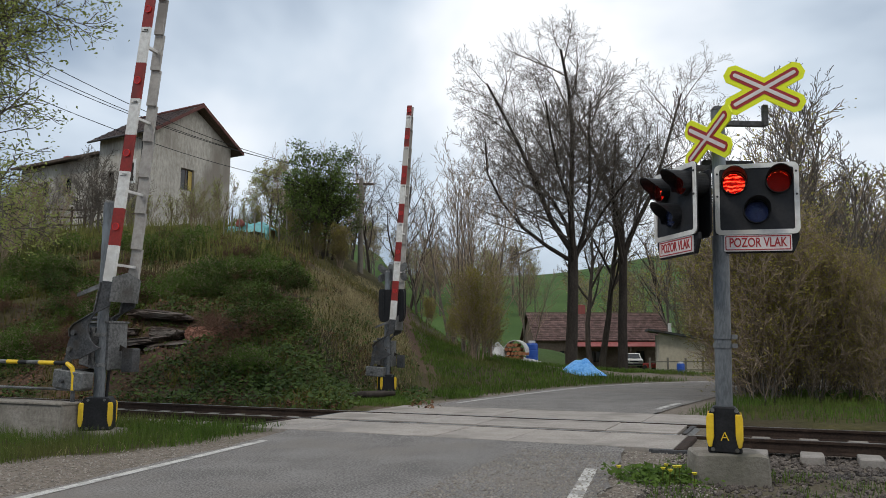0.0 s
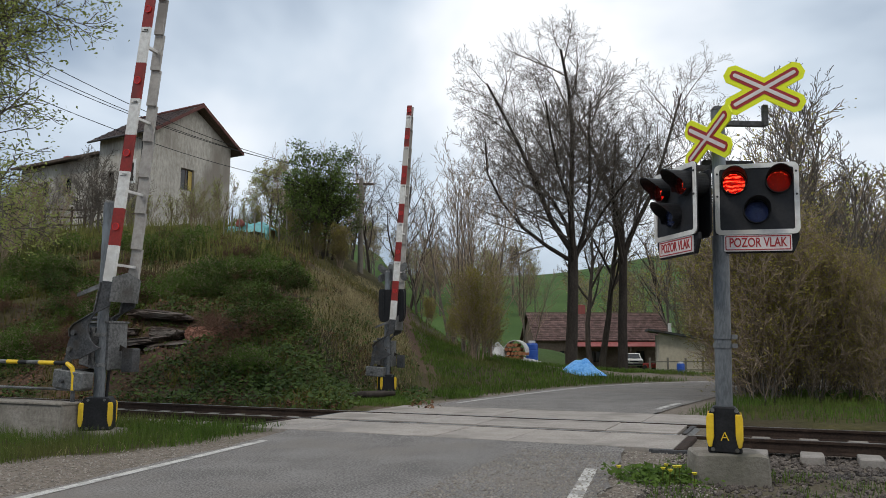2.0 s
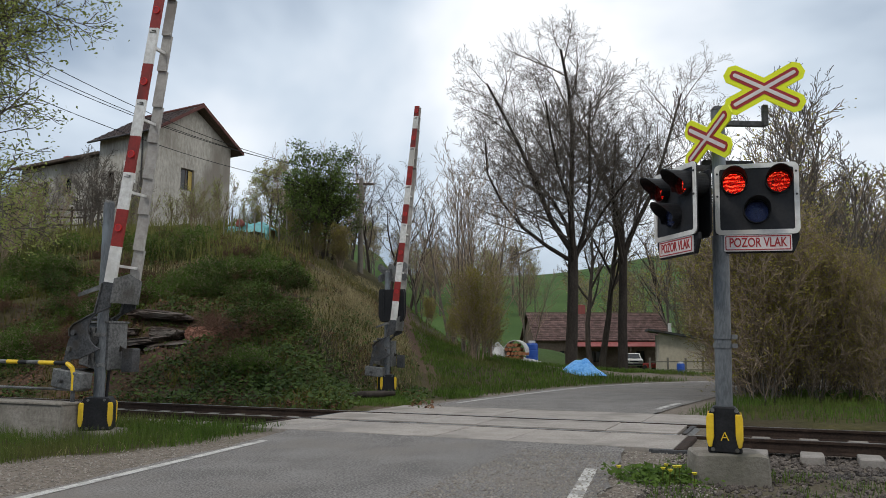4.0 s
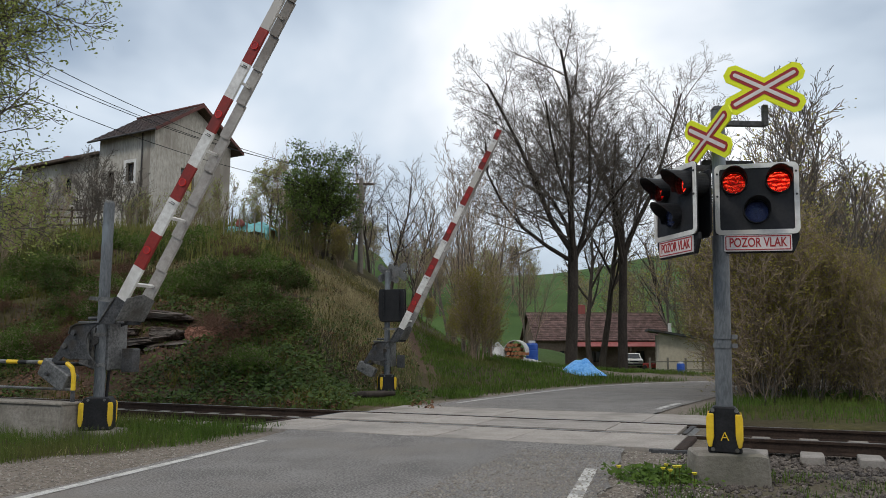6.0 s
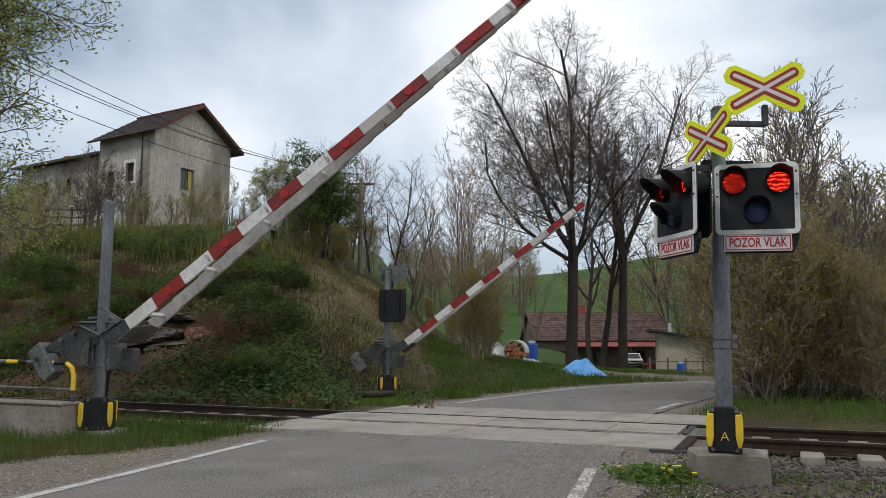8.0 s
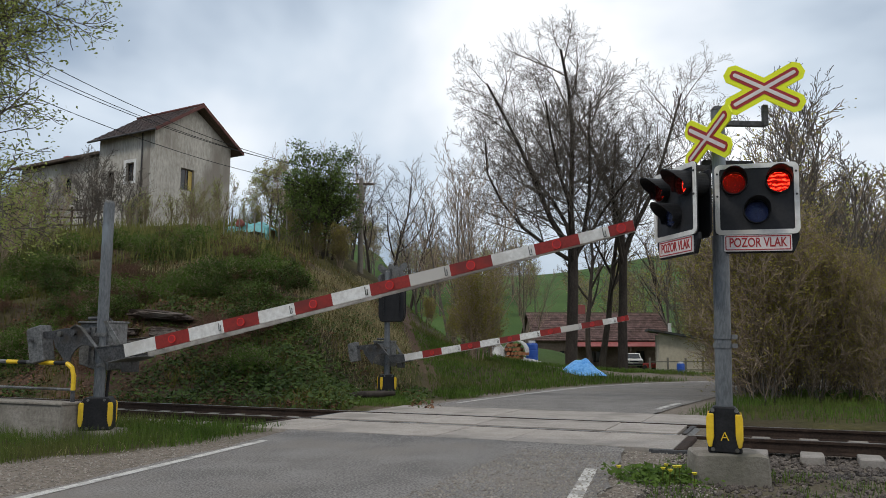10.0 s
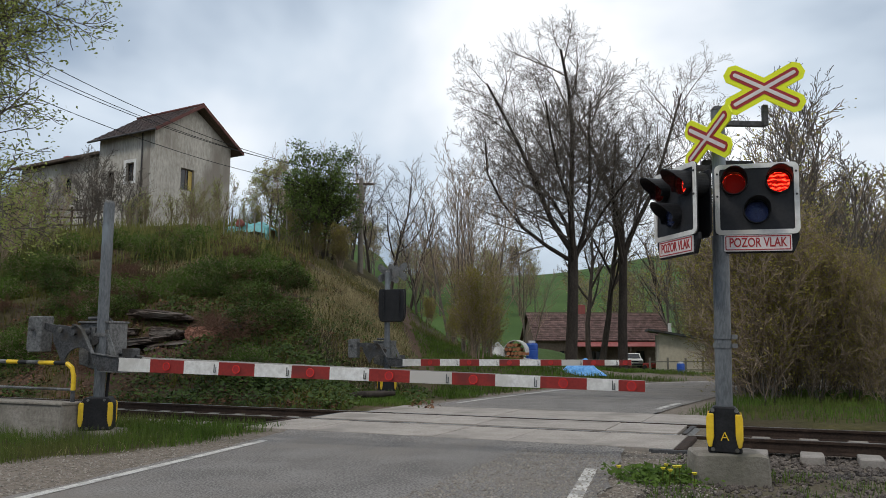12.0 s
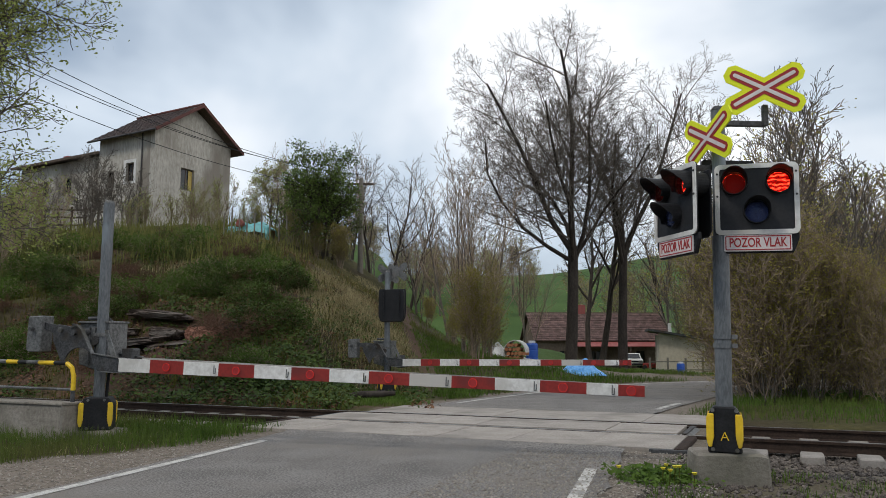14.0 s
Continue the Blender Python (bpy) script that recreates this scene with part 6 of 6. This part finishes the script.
def covered_load():
    x, y, z = spot(440, 39)
    t = thing("covered_trailer", pose(x, y, z - 0.75, 0, 0, -12) @ Matrix.Diagonal((0.95, 0.95, 0.9, 1)), "trailer under turquoise sheets at the top of the bank", "trailer")
    part("bed", box(B(), (0, 0, 0.75), (2.3, 1.2, 0.5), None, 0.02), M_WOOD, t, "dark wooden trailer bed")
    for sx in (-0.8, 0.8):
        part("wheel", tube(B(), (sx, -0.66, 0.36), (sx, -0.5, 0.36), 0.36, seg=16), M_BLACK, t)
    V, F = [], []
    for i in range(25):
        for j in range(9):
            a, b = i / 24 * 2 - 1, j / 8 * 2 - 1
            hh = (1 - a ** 4) * (1 - 0.6 * b ** 4)
            V.append((a * 1.28, b * 0.72, 1.0 + 0.5 * hh * (0.7 + 0.5 * noise.noise((a * 2.5, b * 1.5, 4))) - (0.35 if abs(b) > 0.95 else 0)))
    for i in range(24):
        for j in range(8):
            k = i * 9 + j
            F.append((k, k + 9, k + 10, k + 1))
    raw("cover_sheet", V, F, M_TURQ, t, "crumpled turquoise sheet")
    part("cover_end", box(B(), (1.2, -0.45, 0.7), (0.25, 0.35, 0.8), None, 0.08), M_TURQ, t)
    part("sack", prism(B(), [(-0.25, 0), (0.2, 0), (0.25, 0.2), (0.05, 0.42), (-0.12, 0.44)], -0.78, -0.5, pose(-0.3, 0, 1.12), 0.05), M_ROOFRED, t, "orange-red sack")
    f = thing("picket_row", pose(0, 0, 0), "row of thin grey fence stakes along the bank's brow", "fence")
    for i, bear in enumerate((392, 405, 420, 433, 446, 460, 474, 490, 505)):
        xx, yy, zz = spot(bear, 36.5)
        part("stake", tube(B(), (xx, yy, zz - 0.2), (xx + 0.03 * math.sin(i * 2.1), yy, zz + 1.25 + 0.2 * math.sin(i * 1.7)), 0.035, seg=6), M_WOODLIGHT, f)
    g = thing("rail_fence", pose(0, 0, 0), "dark wooden rail fence below the house", "fence")
    prev = None
    for i in range(6):
        xx, yy, zz = spot(70 + 24 * i, 44)
        part("post", box(B(), (xx, yy, zz + 0.8), (0.1, 0.1, 2.2)), M_WOOD, g)
        if prev:
            for dz in (0.8, 1.25, 1.7):
                part("rail", tube(B(), (*prev[:2], prev[2] + dz), (xx, yy, zz + dz), 0.05, seg=6), M_WOOD, g)
        prev = (xx, yy, zz)


covered_load()


# ---- near wall and railing ----
def near_wall():
    a, b = Vector((-4.86, 9.98, 0)), Vector((-8.84, 11.77, 0))
    d = (b - a).normalized()
    ang = math.degrees(math.atan2(d.y, d.x))
    m = pose(a.x, a.y, 0, 0, 0, ang)
    w = thing("culvert_wall", m, "low weathered concrete wall beside the verge", "wall")
    bm = prism(B(), [(0, -0.25), (4.4, -0.25), (4.4, 0.44), (0, 0.44)], -0.34, 0.0, None, 0.015)
    part("wall_body", bm, M_CONC, w)
    part("wall_cap", box(B(), (2.2, -0.17, 0.455), (4.44, 0.38, 0.03), None, 0.01), M_CONC, w)
    r = thing("railing", m, "yellow and black striped tube railing on the concrete wall", "railing")
    pts = [(0.06, -0.2, 0.46), (0.06, -0.2, 0.80), (0.10, -0.2, 0.91), (0.20, -0.2, 0.97), (4.4, -0.2, 1.02)]
    part("post", pipe(B(), pts[:2], 0.028), M_DARKSTEEL, r, "dark worn railing post")
    part("bend", pipe(B(), pts[1:4], 0.029), M_YELLOW, r, "yellow bend of the rail")
    part("lower_post", pipe(B(), [(0.06, -0.2, 0.62), (0.06, -0.2, 0.82)], 0.030), M_YELLOW, r)
    k = 0
    cuts = [0.2, 0.42, 0.72, 0.95, 1.12, 1.35, 1.6, 1.85, 2.1, 2.5, 2.9, 3.3, 3.8, 4.4]
    for p, q in zip(cuts, cuts[1:]):
        z0, z1 = 0.97 + 0.05 * (p - 0.2) / 4.2, 0.97 + 0.05 * (q - 0.2) / 4.2
        part("top_rail", tube(B(), (p, -0.2, z0), (q, -0.2, z1), 0.028, seg=12), (M_BLACK, M_YELLOW, M_STEEL)[k % 3], r)
        k += 1
    part("mid_rail", tube(B(), (0.08, -0.2, 0.63), (4.4, -0.2, 0.66), 0.018, seg=10), M_STEEL, r)
    for x in (2.2, 4.35):
        part("post", tube(B(), (x, -0.2, 0.46), (x, -0.2, 1.0), 0.028, seg=12), M_DARKSTEEL, r)


near_wall()
tagged(part("foundation", prism(B(), [(-0.28, -0.2), (0.28, -0.2), (0.26, 0.0), (-0.26, 0.0)], -0.3, 0.3, None, 0.02), M_CONC, None, m=near_barrier.matrix_basis @ Matrix.Translation((0, 0, -0.002))), "concrete foundation block under the barrier mast", "foundation")
tagged(part("foundation", prism(B(), [(-0.28, -0.2), (0.28, -0.2), (0.26, 0.0), (-0.26, 0.0)], -0.3, 0.3, None, 0.02), M_CONC, None, m=far_barrier.matrix_basis @ Matrix.Translation((0, 0, -0.002))), "concrete foundation block under the barrier mast", "foundation")


# ---- pole and wires ----
def pole_and_wires():
    x, y, z = spot(637, 40)
    t = thing("utility_pole", pose(x, y, z - 0.3), "weathered wooden utility pole on the slope", "utility pole")
    top = 10.0 - z
    part("pole", tube(B(), (0, 0, 0), (0, 0, top + 0.3), 0.16, 0.11, 12), M_WOODLIGHT, t)
    part("cross_arm", box(B(), (0, 0, top), (1.3, 0.1, 0.1)), M_WOOD, t)
    for i in range(4):
        part("insulator", tube(B(), (-0.55 + i * 0.37, 0, top + 0.05), (-0.55 + i * 0.37, 0, top + 0.22), 0.04, 0.025, 8), M_WHITE, t)
    for i in range(4):
        w = thing("overhead_wire", pose(0, 0, 0), "thin dark overhead wire crossing before the house", "wire", group="overhead wires")
        p = Vector((-13.7, 26, (11.9, 11.5, 11.35, 10.55)[i]))
        q = Vector((x - 0.55 + i * 0.37, y, 10.2 - (0.9 if i == 3 else 0)))
        p = p + (p - q) * 0.4
        pts = []
        for k in range(25):
            s = k / 24
            pts.append(p.lerp(q, s) - Vector((0, 0, 1.2 * 4 * s * (1 - s))))
        V, F = [], []
        ring_tube(V, F, pts, [0.014] * 25, 4)
        raw("strand", V, F, M_BLACK, w)


pole_and_wires()


# ---- rocks, log, ballast ----
def ledge_mesh(seed, w, d, h):
    """A blocky broken ledge: squared off, layered and cracked."""
    bm = B()
    bmesh.ops.create_icosphere(bm, subdivisions=4, radius=1.0)
    off = Vector((seed * 5.3, seed * 2.1, 0))
    for v in bm.verts:
        n = v.co.normalized()
        c = Vector([math.copysign(abs(q) ** 0.5, q) for q in n])
        lay = math.floor(c.z * 3 + 0.4 * noise.noise(c * 1.2 + off))
        k = 1 + 0.28 * noise.noise(n * 1.6 + off) + 0.14 * noise.noise(Vector((n.x * 3, n.y * 3, lay * 2.7)) + off) + 0.06 * noise.noise(n * 9 + off)
        v.co = Vector((c.x * w * k, c.y * d * k, c.z * h * (0.85 + 0.3 * noise.noise(n * 2.3 - off))))
    return bm


rr = random.Random(8)
for x, y, w, d, h, dz, clay in ((-7.45, 21.2, 0.52, 0.45, 0.17, 0.10, 0), (-8.2, 20.7, 0.85, 0.5, 0.11, 0.02, 0), (-7.2, 20.6, 0.7, 0.5, 0.10, -0.02, 0), (-8.9, 21.3, 0.6, 0.5, 0.13, 0.06, 0), (-10.7, 25.1, 0.4, 0.35, 0.13, 0.08, 0), (-9.5, 23.8, 0.4, 0.35, 0.15, 0.08, 0),
                               (-7.95, 21.9, 0.8, 0.5, 0.14, 0.08, 0), (-6.6, 21.15, 0.42, 0.35, 0.36, -0.02, 1), (-6.15, 20.65, 0.40, 0.35, 0.24, -0.04, 1), (-5.6, 20.9, 0.5, 0.4, 0.17, 0.02, 0), (-9.7, 22.0, 0.6, 0.45, 0.12, 0.05, 0), (-8.6, 20.2, 0.7, 0.4, 0.12, 0.0, 0)):
    ob = part("rock", ledge_mesh(x + y, w, d, h), M_CLAY if clay else M_ROCK, None, m=pose(x, y, land(x, y) + dz, rr.uniform(-7, 7), rr.uniform(-6, 6), rr.uniform(-25, 25)))
    tagged(ob, "crumbling red-brown clay face in the bank" if clay else "layered dark sandstone ledge jutting from the bank", "rock", group="rocks in the bank")
x, y, z = spot(655, 17.8)
V, F = [], []
ring_tube(V, F, [Vector((-0.55, 0, 0.07)), Vector((-0.2, 0.03, 0.10)), Vector((0.2, -0.02, 0.11)), Vector((0.6, 0.0, 0.12))], [0.05, 0.085, 0.08, 0.05], 8)
F += [tuple(range(7, -1, -1)), tuple(range(24, 32))]
ob = raw("log", V, F, M_BARKDARK, smooth=True)
ob.matrix_basis = pose(x, y, z, 0, 0, 12)
tagged(ob, "rotten dark log lying on the verge by the track", "log")


def ballast():
    r = random.Random(3)
    V, F = [], []
    shapes = []
    for k in range(6):
        bm = B()
        bmesh.ops.create_icosphere(bm, subdivisions=1, radius=1.0)
        for v in bm.verts:
            v.co *= r.uniform(0.7, 1.2)
        shapes.append(([v.co.copy() for v in bm.verts], [[v.index for v in f.verts] for f in bm.faces]))
        bm.free()
    def lay(u, v, s):
        p = world_at(u, v)
        z = max(land(p.x, p.y), 0.0 if road_gap(p.x, p.y) < 2.2 else -1)
        e = Euler((r.uniform(0, 6), r.uniform(0, 6), r.uniform(0, 6))).to_matrix()
        vs, fs = r.choice(shapes)
        k = len(V)
        for c in vs:
            q = e @ (c * s)
            V.append((p.x + q.x, p.y + q.y, z + 0.3 * s + q.z * 0.8))
        F.extend([[k + i for i in f] for f in fs])
    for _ in range(6500):
        lay(r.uniform(8.8, 13.2), -0.6 + 9.0 * r.random() ** 1.2, r.uniform(0.018, 0.042))
    for _ in range(1600):
        lay(r.uniform(9.6, 13.2), -7.0 - 14 * r.random() ** 1.5, r.uniform(0.02, 0.045))
    for _ in range(7000):
        lay(r.uniform(5.2, 9.4), -1.2 + 6 * r.random(), r.uniform(0.006, 0.028))
    tagged(raw("ballast", list(V), list(F), M_BALLAST), "grey-brown crushed stone ballast round the sleepers", "ballast", kind="stuff")
    V.clear()
    F.clear()
    for _ in range(4500):
        lay(r.uniform(5.4, 9.2), r.uniform(-2.9, -0.6), r.uniform(0.005, 0.014))
    for _ in range(6000):
        x, y = r.uniform(-7, -1.2), r.uniform(6, 10.3)
        q = road_gap(x, y)
        if 2.35 < q < 2.9 + 0.75 * max(0.0, 9.7 - y):
            lay(*uv(x, y), r.uniform(0.005, 0.014))
    tagged(raw("loose_gravel", V, F, M_PEBBLE), "loose pale gravel along the road's edges", "gravel", kind="stuff")


ballast()


def flowers():
    r = random.Random(6)
    for i in range(7):
        x, y = 2.0 + r.gauss(0, 0.25), 7.1 + r.gauss(0, 0.22)
        z = land(x, y)
        t = thing("dandelion", pose(x, y, z), "yellow dandelion flower on a short stalk", "flower", group="dandelions")
        h = r.uniform(0.09, 0.17)
        part("stalk", tube(B(), (0, 0, 0), (0.01, 0, h), 0.004, seg=5), M_GRASS, t)
        part("bloom", tube(B(), (0.01, 0, h - 0.005), (0.01, 0, h + 0.015), 0.012, 0.024, 10), M_FLOWER, t, "yellow bloom")


flowers()


motions()
